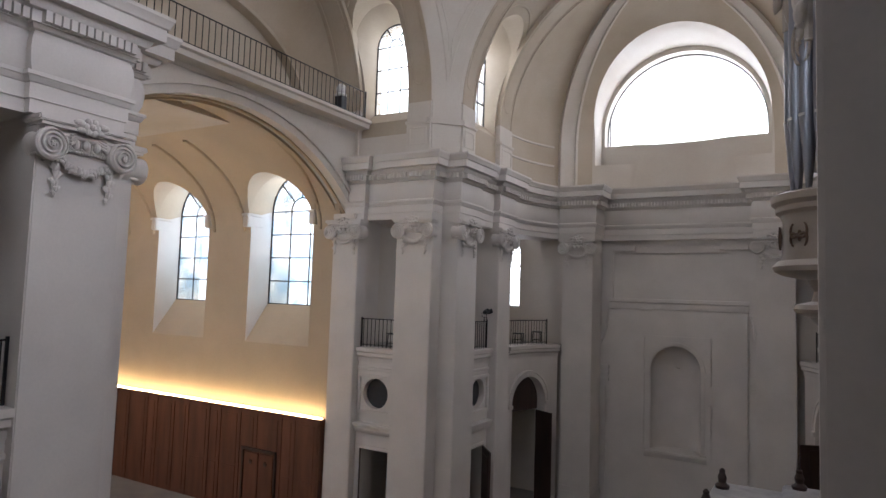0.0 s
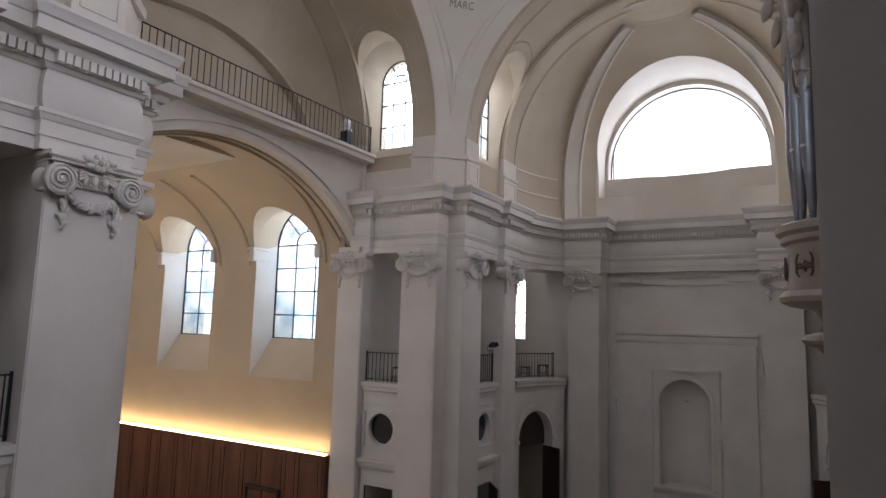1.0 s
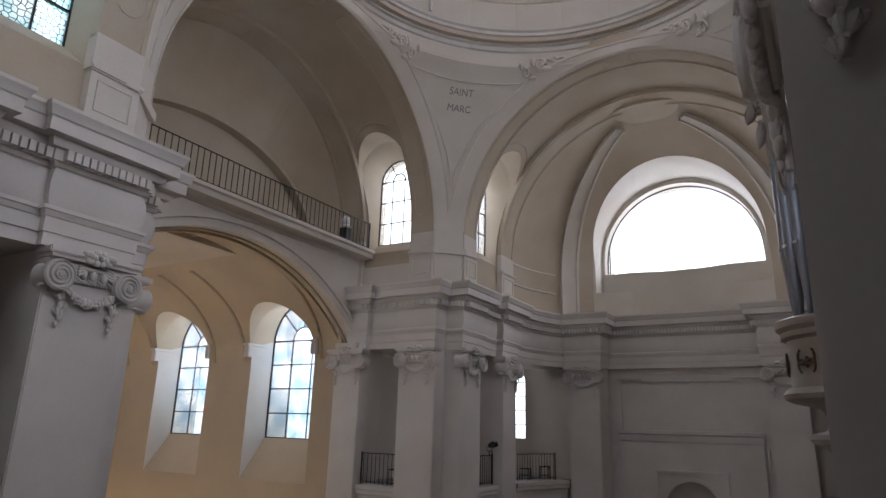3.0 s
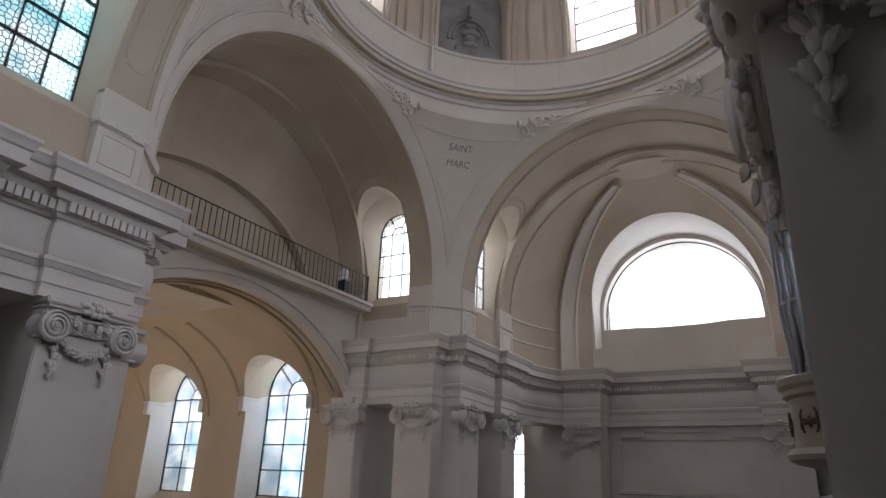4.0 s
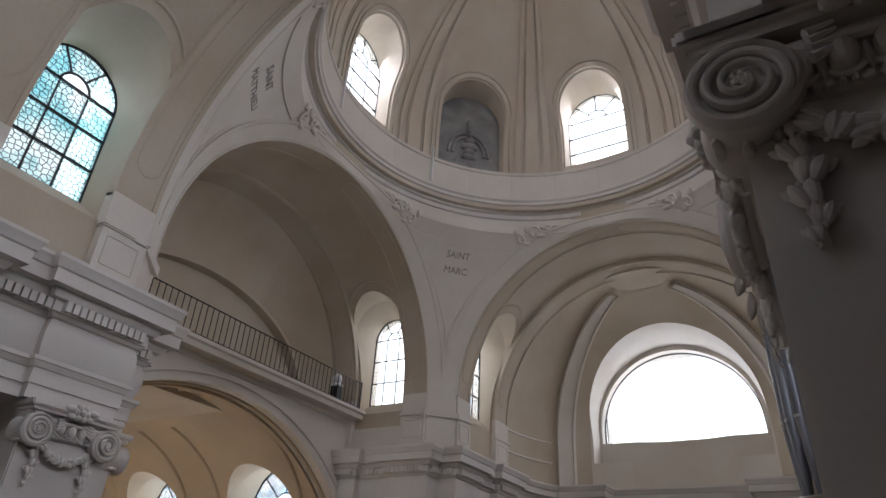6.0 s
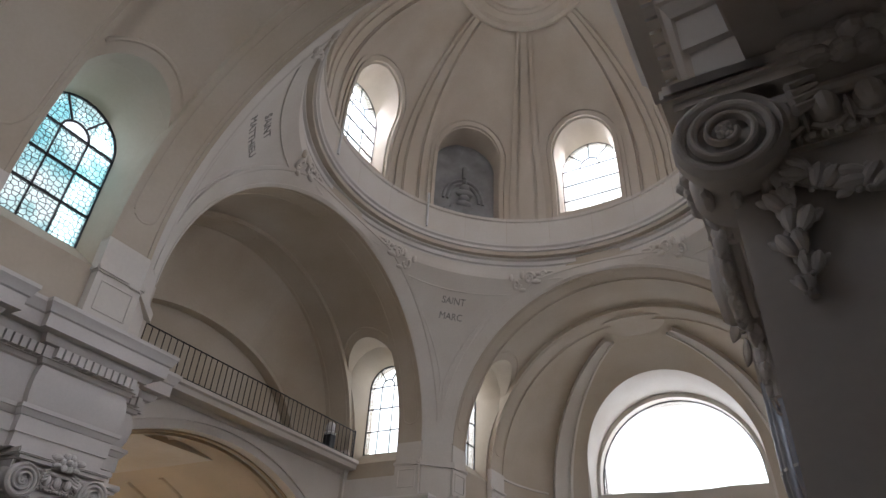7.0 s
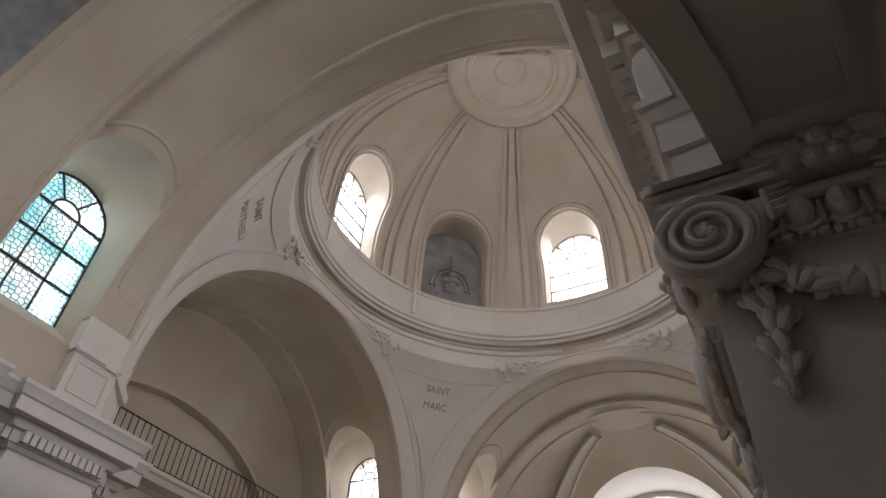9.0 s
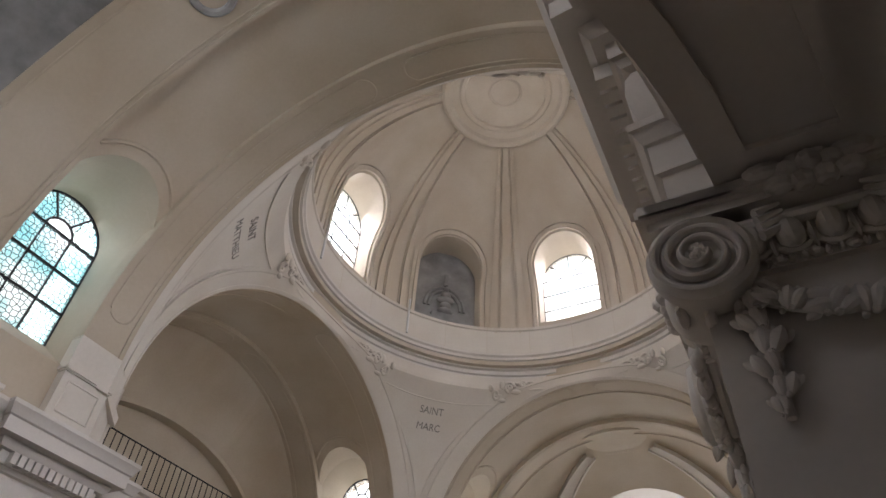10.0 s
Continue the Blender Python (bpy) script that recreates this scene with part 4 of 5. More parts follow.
# ---- the end walls with blind niche ----
def end_wall(arm):
    m = ARM[arm]
    u = 14.3
    half = [(0.93 * math.cos(t), u - 0.15 + 0.93 * math.sin(t)) for t in (math.pi * k / 16 for k in range(17))]
    nb = prism(bmesh.new(), half + [(-0.93, u - 0.6), (0.93, u - 0.6)], 2.3, 5.45)
    ball = bmesh.new()
    bmesh.ops.create_uvsphere(ball, u_segments=32, v_segments=16, radius=0.93, matrix=Matrix.Translation((0, u - 0.15, 5.4)))
    up = extrude_vz(bmesh.new(), [(2.5, 8.15), (2.5, 9.1)] + [(1.6 + 0.9 * math.cos(t), 9.1 + 0.9 * math.sin(t)) for t in (math.pi * k / 20 for k in range(1, 11))] + [(-2.5, 10.0), (-2.5, 8.15)], u - 0.5, u + 0.09)
    bm = cut(newbox(-4.2, 4.2, u, u + 1.4, 0, 12.4), [up, nb, ball])
    wall = thing("wall_" + arm, moved(bm, m), STONE, "cream stone end wall with a large arched recess", "wall", "structure", True)
    nb = prism(bmesh.new(), half + [(-0.93, u - 0.6), (0.93, u - 0.6)], 2.3, 5.45)
    ball = bmesh.new()
    bmesh.ops.create_uvsphere(ball, u_segments=32, v_segments=16, radius=0.93, matrix=Matrix.Translation((0, u - 0.15, 5.4)))
    bm = cut(newbox(-2.55, 2.55, u - 0.12, u + 0.02, 0, 7.75), [nb, ball])
    part("centre_panel", moved(bm, m), STONE, wall, "slightly raised flat stone panel with a round-headed niche", True)
    bm = sweep(bmesh.new(), [(-2.6, u - 0.12), (2.6, u - 0.12)][::1], [(-0.1, 7.72), (0.05, 7.74), (0.08, 7.88), (0.08, 7.98), (0.16, 8.02), (0.16, 8.14), (-0.3, 8.16)])
    part("string_course", moved(bm, m), STONE, wall, "moulded stone string course", True)
    bm = bmesh.new()
    y0, y1 = u - 0.215, u - 0.1
    for x0, x1, z0, z1 in ((-1.3, -1.17, 2.0, 6.72), (1.17, 1.3, 4.9, 6.72), (1.17, 1.3, 2.0, 4.2), (-1.17, 1.17, 6.6, 6.72)):
        box(bm, x0, x1, y0, y1, z0, z1, bevel=0.015)
    part("niche_frame", moved(bm, m), STONE, wall, "raised square stone frame round the niche", True)
    bm = arc_band(bmesh.new(), 0.95, 1.08, u - 0.2, u - 0.1, zc=5.4)
    for sx in (-1, 1):
        box(bm, min(sx * 0.93, sx * 1.2), max(sx * 0.93, sx * 1.2), u - 0.22, u - 0.1, 5.22, 5.4, bevel=0.015)
        box(bm, min(sx * 0.95, sx * 1.07), max(sx * 0.95, sx * 1.07), u - 0.17, u - 0.1, 2.3, 5.22)
    part("niche_arch", moved(bm, m), STONE, wall, "moulded arch of the niche", True)
    bm = sweep(bmesh.new(), [(-1.15, u - 0.12), (1.15, u - 0.12)], [(-0.05, 2.0), (0.08, 2.04), (0.16, 2.2), (0.16, 2.28), (-0.05, 2.3)])
    part("niche_sill", moved(bm, m), STONE, wall, "moulded stone sill", True)
    for f in (-1, 1):
        bm = bmesh.new()
        for z in (4.75, 5.0, 5.25):
            box(bm, min(f * 2.62, f * 4.0), max(f * 2.62, f * 4.0), u - 0.14 - 0.06 * (z > 5.1), u + 0.02, z, z + 0.16, bevel=0.02)
        box(bm, min(f * 2.75, f * 2.85), max(f * 2.75, f * 2.85), u - 0.07, u + 0.02, 0.3, 4.6)
        tube(bm, [(f * (2.68 + 0.55 * t * t), u - 0.02, 7.6 - 1.7 * t) for t in (k / 12 for k in range(13))], 0.05, 6)
        part("flank_moulding", moved(bm, m), STONE, wall, "", True)
    bm = newbox(-2.85, 2.85, u - 0.08, u + 0.02, 10.28, 10.5)
    box(bm, -2.6, -1.6, u - 0.16, u + 0.02, 10.1, 10.3, bevel=0.02)
    box(bm, 1.6, 2.6, u - 0.16, u + 0.02, 10.1, 10.3, bevel=0.02)
    part("top_band", moved(bm, m), STONE, wall, "", True)


for arm in ("north", "south", "east"):
    end_wall(arm)


# ---- the long west nave under its gallery ----
NAVE = ARM["west"]
NWIN = (12.45, 17.95, 23.45)


def nave():
    tools = [extrude_vz(bmesh.new(), arch_outline(5.3, -0.5, 10.1, 40, 3.4), 8, 30.5)]
    for f in (-1, 1):
        for uc in NWIN:
            lip = [(f * 5.2, uc + v, z) for v, z in arch_outline(1.58, 5.9, 10.72, 24)]
            gl = [(f * 6.3, uc + v, z) for v, z in arch_outline(1.52, 7.47, 11.1, 24)]
            top = [(f * 2.4, uc + v, z) for v, z in arch_outline(1.62, 10.3, 10.45, 24)]
            tools += [loft(bmesh.new(), top, [(f * 5.21, p[1], p[2]) for p in lip]), loft(bmesh.new(), lip, gl), loft(bmesh.new(), [(f * 6.29, p[1], p[2]) for p in gl], [(f * 9, p[1], p[2]) for p in gl])]
    bm = cut(newbox(-8, 8, 9.6, 31, 0, 13.96), tools)
    ob = thing("nave_shell", moved(bm, NAVE), OCHRE, "ochre limewashed nave walls and low vault", "wall", "structure", True)
    ob.data.materials.append(PLASTER)
    for p in ob.data.polygons:
        if abs(p.center.y) > 5.22 and p.center.z < 10.95 and abs(p.normal.x) > 0.55:
            p.material_index = 1
    thing("nave_end_wall", moved(newbox(-8, 8, 30.4, 31, 0, 14), NAVE), OCHRE, "ochre limewashed wall closing the nave", "wall", "structure")
    # front arch under the gallery
    def segment(r, n=56, span=50.0):
        return [(r * math.sin(radians(span * (2 * i / n - 1))), 5.98 + r * math.cos(radians(span * (2 * i / n - 1)))) for i in range(n + 1)]

    def band(r0, r1, y0, y1):
        bm = bmesh.new()
        rows = [[bm.verts.new((p[0], y, p[1])) for p, y in ((p0, y0), (p1, y0), (p1, y1), (p0, y1))] for p0, p1 in zip(segment(r0), segment(r1))]
        for a, b in zip(rows, rows[1:]):
            for j in range(4):
                bm.faces.new((a[j], b[j], b[(j + 1) % 4], a[(j + 1) % 4]))
        bmesh.ops.recalc_face_normals(bm, faces=bm.faces[:])
        return bm

    hole = segment(7.2)
    bm = cut(newbox(-5.6, 5.6, 9.2, 9.95, 10.3, 13.9), [extrude_vz(bmesh.new(), [(hole[0][0], 9)] + hole + [(hole[-1][0], 9)], 8, 11)])
    front = thing("gallery_arch", moved(bm, NAVE), PLASTER, "cream plaster low arch carrying the gallery", "arch", "structure", True)
    for r0, r1, y in ((7.19, 7.42, 9.15), (7.42, 7.52, 9.08), (7.52, 7.58, 9.13)):
        part("archivolt", moved(band(r0, r1, y, 9.3), NAVE), PLASTER, front, "moulded band of the arch", True)
    # stepped bands under the arch
    for r, y0, y1 in ((7.15, 9.5, 9.6), (7.11, 9.78, 9.97)):
        part("soffit_band", moved(band(r, 7.25, y0, y1), NAVE), OCHRE, front, "ochre band under the arch", True)
    bm = sweep(bmesh.new(), [(5.45, 8.72), (-5.45, 8.72)][::-1], [(-0.6, 13.6), (-0.44, 13.61), (-0.36, 13.7), (0.03, 13.72), (0.05, 13.86), (0.13, 13.9), (0.13, 14.0), (-1.2, 14.02)])
    part("fascia", moved(bm, NAVE), PLASTER, front, "moulded gallery edge", True)
    for f in (-1, 1):
        bm = newbox(min(f * 5.0, f * 5.6), max(f * 5.0, f * 5.6), 8.8, 9.75, 10.52, 10.72, bevel=0.03)
        part("impost", moved(bm, NAVE), PLASTER, front, "moulded impost block", True)
        thing("attic_fill", moved(newbox(min(f * 5.42, f * 6.2), max(f * 5.42, f * 6.2), 6.2, 10, 12.3, 13.4), NAVE), PLASTER, "plain plaster wall above the cornice", "wall", "structure")
    thing("gallery_floor", moved(newbox(-5.5, 5.5, 8.8, 15.4, 13.85, 14.0), NAVE), FLOOR, "stone gallery floor", "floor", "structure")
    railing(NAVE @ pose(0, 0, 14.02), [(-5.3, 8.78), (5.3, 8.78)], 0.95, 0.2, "long black iron railing along the gallery edge", "gallery_railing")
    # vault ribs, imposts
    for f in (-1, 1):
        for uc in NWIN:
            for e in (-1.9, 1.9):
                bm = bmesh.new()
                tube(bm, [(f * 5.28 * math.cos(a), uc + e, 10.12 + 3.38 * math.sin(a)) for a in (radians(2 + 62 * k / 14) for k in range(15))], 0.085, 8)
                thing("vault_bead", moved(bm, NAVE), OCHRE, "thin ochre moulding on the nave vault", "moulding", "structure", True)
            for e in (-1.66, 1.66):
                bm = newbox(min(f * 5.05, f * 5.9), max(f * 5.05, f * 5.9), uc + e - 0.13, uc + e + 0.13, 10.4, 10.82, bevel=0.03)
                box(bm, min(f * 5.0, f * 5.9), max(f * 5.0, f * 5.9), uc + e - 0.16, uc + e + 0.16, 10.82, 10.92, bevel=0.02)
                thing("impost_block", moved(bm, NAVE), PLASTER, "white moulded impost block beside a nave window", "impost", "structure", True)
    bm = bmesh.new()
    tube(bm, [(0.0, 9.7, 13.49), (0.0, 30.4, 13.49)], 0.08, 6)
    thing("ridge_bead", moved(bm, NAVE), OCHRE, "ochre moulding along the crown of the nave vault", "moulding", "structure", True)


nave()
for f in (-1, 1):
    for i, uc in enumerate(NWIN):
        number += 1
        window("window_%d" % number, NAVE @ pose(f * 6.35, uc, 0, 0, 0, -90 * f), 1.52, 7.47, 11.1, 3, 4, BLUISH, 200, tint=(0.9, 0.97, 1.0), backdrop=1.7, bars=0.02)


def panelling(f):
    m = NAVE
    x0, x1 = (f * 4.95, f * 5.18)
    thing_ = empty("wall_panelling", "tall reddish oak wall panelling with a lit top edge", "panelling", "", "structure")
    part("backboard", moved(newbox(min(x0, x1), max(x0, x1), 9.85, 30.3, 0, 3.62), m), WOOD, thing_)
    part("top_rail", moved(newbox(min(f * 4.9, x1), max(f * 4.9, x1), 9.8, 30.3, 3.55, 3.66, bevel=0.01), m), WOOD, thing_)
    u = 9.9
    i = 0
    while u < 30:
        w = (1.05, 0.62, 1.2, 0.85)[i % 4]
        part("stile", moved(newbox(min(f * 4.92, x0), max(f * 4.92, x0), u, u + 0.09, 0, 3.55, bevel=0.006), m), WOOD, thing_)
        for z0, z1 in ((0.2, 1.5), (1.62, 3.4)):
            part("panel", moved(newbox(min(f * 4.93, x0), max(f * 4.93, x0), u + 0.2, u + w - 0.11, z0, z1, bevel=0.006), m), WOOD, thing_)
        u += w
        i += 1
    for uc in (12.6,):
        d = empty("panel_door", "oak double door set into the panelling", "door", "doors in the panelling")
        for e in (-1, 1):
            part("door_leaf", moved(newbox(min(f * 4.88, f * 4.94), max(f * 4.88, f * 4.94), uc + min(e * 0.02, e * 0.7), uc + max(e * 0.02, e * 0.7), 0.02, 2.15, bevel=0.01), m), WOOD, d)
            bm = bmesh.new()
            blob(bm, (f * 4.87, uc + e * 0.36, 1.82), 0.02, 0.09, 0.09, 12, 6)
            part("roundel", moved(bm, m), DARKWOOD, d, "dark round boss", True)
        part("door_frame", moved(newbox(min(f * 4.84, f * 4.94), max(f * 4.84, f * 4.94), uc - 0.85, uc + 0.85, 2.2, 2.3, bevel=0.01), m), DARKWOOD, d)
        for e in (-0.82, 0.78):
            part("door_jamb", moved(newbox(min(f * 4.86, f * 4.94), max(f * 4.86, f * 4.94), uc + e - 0.03, uc + e + 0.05, 0, 2.2), m), DARKWOOD, d)
    strip = empty("cove_light", "warm light strip on top of the oak panelling", "lamp", "cove lights")
    part("lamp_tube", moved(newbox(min(f * 5.0, f * 5.1), max(f * 5.0, f * 5.1), 9.9, 30.2, 3.665, 3.7), m), glow(27.0, (1.0, 0.70, 0.33)), strip)


panelling(1)
panelling(-1)


# ---- lettering and carving on the pendentives ----
def on_pendentive(az, z, off=0.0):
    a = math.sqrt(max(RA * RA - (z - ZC) ** 2, 0))
    rho = math.hypot(a, XA) - off
    return (rho * math.cos(radians(az)), rho * math.sin(radians(az)), z)


LETTER = mat("grey_lettering", (0.27, 0.245, 0.22), 0.8, 0.2, 5, 0.05, 40)


def lettering(words, az, z, size):
    cu = bpy.data.curves.new("lettering", "FONT")
    cu.body, cu.size, cu.extrude = words, size, 0.004
    cu.align_x = "CENTER"
    tmp = new("tmp", cu)
    bpy.context.view_layer.update()
    me = bpy.data.meshes.new_from_object(tmp.evaluated_get(bpy.context.evaluated_depsgraph_get()))
    bpy.data.objects.remove(tmp)
    rho = math.hypot(*on_pendentive(az, z)[:2])
    for v in me.vertices:
        v.co = Vector(on_pendentive(az - math.degrees(v.co.x / rho), z + v.co.y * 0.92, 0.012 + v.co.z))
    me.materials.clear()
    me.materials.append(LETTER)
    return tagged(new("lettering", me), "dark painted capital letters on a pendentive", "lettering", "pendentive names")


lettering("SAINT", 135.4, 18.86, 0.31)
lettering("MARC", 135.4, 18.4, 0.31)
lettering("SAINT", 225, 18.8, 0.31)
lettering("MATTHIEU", 225, 18.36, 0.3)


def pendentive_trim(k):
    c = 135 + 90 * k
    t = empty("pendentive_carving", "plaster scrolls and raised border on a pendentive", "carving", "pendentive carvings")
    for f in (-1, 1):
        for j, (d0, z0, r, turns) in enumerate(((22.5, 19.8, 0.22, 1.6), (18.4, 19.6, 0.15, -1.4), (27.0, 19.92, 0.13, 1.3))):
            pts = []
            for i in range(30):
                q = i / 29
                rr, a = r * (1 - 0.8 * q), turns * 2 * math.pi * q
                pts.append(on_pendentive(c + f * (d0 + math.degrees(rr * math.cos(a) / 7.2)), z0 + rr * math.sin(a), 0.05))
            bm = bmesh.new()
            tube(bm, pts, 0.065, 7, lambda q: 1 - 0.45 * q)
            part("scroll", bm, PLASTER, t, "leafy plaster scroll", True)
        for d0, z0, w, h in ((20.3, 19.9, 0.1, 0.17), (24.6, 19.68, 0.2, 0.09), (25.4, 19.95, 0.12, 0.08), (16.6, 19.78, 0.08, 0.14), (20.2, 19.45, 0.15, 0.07), (29.2, 19.99, 0.17, 0.06)):
            p = Vector(on_pendentive(c + f * d0, z0, 0.03))
            lf = bmesh.new()
            blob(lf, (0, 0, 0), w, 0.09, h, 9, 6)
            part("leaf", moved(lf, Matrix.Translation(p) @ Matrix.Rotation(radians(c + f * d0 - 90), 4, "Z")), PLASTER, t, "", True)
        bm = bmesh.new()
        pts = []
        for i in range(25):
            z = 15.4 + (19.35 - 15.4) * i / 24
            a = math.sqrt(max(RA * RA - (z - ZC) ** 2, 0))
            edge = 45 - math.degrees(math.atan2(a, XA))
            edge = math.degrees(math.atan2(XA, a)) - 45
            pts.append(on_pendentive(c + f * max(edge - 5.2 - 1.5 * (i / 24), 0.4), z, 0.02))
        tube(bm, pts, 0.02, 5)
        part("border", bm, PLASTER, t, "raised plaster border", True)
    bm = bmesh.new()
    a = math.sqrt(max(RA * RA - (19.35 - ZC) ** 2, 0))
    e = math.degrees(math.atan2(XA, a)) - 45 - 6.7
    tube(bm, [on_pendentive(c - e + 2 * e * i / 20, 19.35 - 0.1 * math.sin(math.pi * i / 20), 0.02) for i in range(21)], 0.02, 5)
    part("border", bm, PLASTER, t, "raised plaster border", True)


for k in range(4):
    pendentive_trim(k)


# ---- dome: ribs, parapet, crown, niches ----
DZ, DR, DT = 23.2, 5.95, 28.8


def dome_point(az, t, inset):
    """t: degrees up the dome; below 0, metres down the drum."""
    a = radians(max(t, 0))
    r, z = (DR - inset) * math.cos(a), DZ + (DT - DZ - inset) * math.sin(a) + min(t, 0)
    return r, z


def dome_rib(az):
    rib = empty("dome_rib", "pair of flat plaster ribs rising up the dome", "dome rib", "dome ribs")
    for off in (-0.52, 0.0, 0.52):
        bm = bmesh.new()
        rows = []
        for i in range(30):
            t = -1.3 + 1.3 * min(i, 4) / 4 if i < 4 else (i - 4) * 68 / 25
            k = 1 - 0.62 * max(t, 0) / 70
            row = []
            w = (0.11 if off else 0.24)
            for s, ins in ((-w - 0.05, -0.05), (-w - 0.05, 0.05), (-w, 0.055), (-w, 0.13 if off else 0.09), (w, 0.13 if off else 0.09), (w, 0.055), (w + 0.05, 0.05), (w + 0.05, -0.05)):
                r, z = dome_point(az, t, ins)
                x = (off + s) * k
                ca, sa = math.cos(radians(az)), math.sin(radians(az))
                row.append(bm.verts.new((r * ca - x * sa, r * sa + x * ca, z)))
            rows.append(row)
        for a, b in zip(rows, rows[1:]):
            for j in range(7):
                bm.faces.new((a[j], a[j + 1], b[j + 1], b[j]))
        bmesh.ops.recalc_face_normals(bm, faces=bm.faces[:])
        part("rib_strip", bm, DRUM, rib, "", True)
    return rib


for k in range(8):
    dome_rib(22.5 + 45 * k)
    m = pose(0, 0, 0, 0, 0, 45 * k)
    bm = bmesh.new()
    w, zc = (1.25, 24.85) if k % 2 == 0 else (1.3, 24.62)
    for r0, r1, ins in ((w - 0.05, w + 0.08, 0.1), (w + 0.14, w + 0.24, 0.07)):
        rows = []
        pts = [(-1, 22.0 + 0.35 * i) for i in range(8)] + [(-math.cos(math.pi * i / 24), None, math.sin(math.pi * i / 24)) for i in range(25)] + [(1, 22.0 + 0.35 * i) for i in range(7, -1, -1)]
        for p in pts:
            row = []
            for rr, dy in ((r0, 0.05), (r0, -ins), (r1, -ins), (r1, 0.05)):
                x = p[0] * rr
                z = p[1] if p[1] is not None else zc + p[2] * rr
                q = max(z - DZ, 0) / (DT - DZ)
                R = DR * math.sqrt(max(1 - q * q, 0.0))
                row.append(bm.verts.new((x, math.sqrt(max(R * R - x * x, 0.1)) + dy, z)))
            rows.append(row)
        for a, b in zip(rows, rows[1:]):
            for j in range(3):
                bm.faces.new((a[j], a[j + 1], b[j + 1], b[j]))
    bmesh.ops.recalc_face_normals(bm, faces=bm.faces[:])
    thing("window_surround" if k % 2 == 0 else "niche_surround", moved(bm, m), DRUM, "thin plaster moulding round a dome opening", "moulding", "structure", True)
    if k % 2:
        n = empty("niche_carving", "grey painted fountain and shell in a dome niche", "carving", "dome niches")
        part("back_wall", moved(newbox(-1.23, 1.23, 6.28, 6.39, 22.2, 25.8), m), GREYNICHE, n, "grey painted back of the niche")
        bm = newbox(-0.8, 0.8, 5.95, 6.28, 22.2, 22.4, bevel=0.03)
        box(bm, -0.55, 0.55, 5.98, 6.28, 22.35, 22.6, bevel=0.03)
        part("pedestal", moved(bm, m), GREYNICHE, n, "", True)
        bm = bmesh.new()
        for r, z in ((0.3, 22.75), (0.22, 23.0), (0.36, 23.25), (0.2, 23.5), (0.1, 23.75)):
            blob(bm, (0, 6.1, z), r, 0.16, 0.17, 14, 8)
        part("urn", moved(bm, m), GREYNICHE, n, "pale urn", True)
        bm = bmesh.new()
        for r in (0.62, 0.78):
            tube(bm, [(r * math.cos(a), 6.24, 23.0 + 1.25 * r * math.sin(a)) for a in (math.pi * i / 20 for i in range(21))], 0.06, 6)
        box(bm, -0.08, 0.08, 6.1, 6.28, 24.0, 24.6, bevel=0.03)
        part("shell", moved(bm, m), GREYNICHE, n, "", True)

parapet = empty("dome_parapet", "pale plaster parapet of upright slabs above the ring", "parapet", "", "structure")
slab = lathe(bmesh.new(), [(5.97, 21.0), (5.84, 21.0), (5.84, 21.95), (5.8, 21.99), (5.8, 22.1), (5.97, 22.12)], 5, radians(0.07), radians(14.93))
slab = mesh_of(slab, "slab", PLASTER, True)
for k in range(24):
    ob = new("slab", slab)
    ob.rotation_euler = (0, 0, radians(15 * k))
    ob.parent = parapet
crown = [(0.0, 28.5), (0.5, 28.48), (0.55, 28.44), (0.62, 28.48), (1.45, 28.42), (1.5, 28.34), (1.62, 28.32), (1.7, 28.38), (1.95, 28.32), (2.05, 28.2), (2.2, 28.17), (2.3, 28.2), (2.35, 28.5)]
thing("crown_medallion", lathe(bmesh.new(), crown, 64), DRUM, "round moulded plaster medallion at the crown of the dome", "medallion", "structure", True)
for az in (150, 195):
    bm = bmesh.new()
    x, y = 5.72 * math.cos(radians(az)), 5.72 * math.sin(radians(az))
    tube(bm, [(x, y, 21.0), (x, y, 22.45)], 0.04, 8)
    thing("white_post", bm, WHITE, "slim white post on the dome ring", "post", "", True, "posts on the ring")


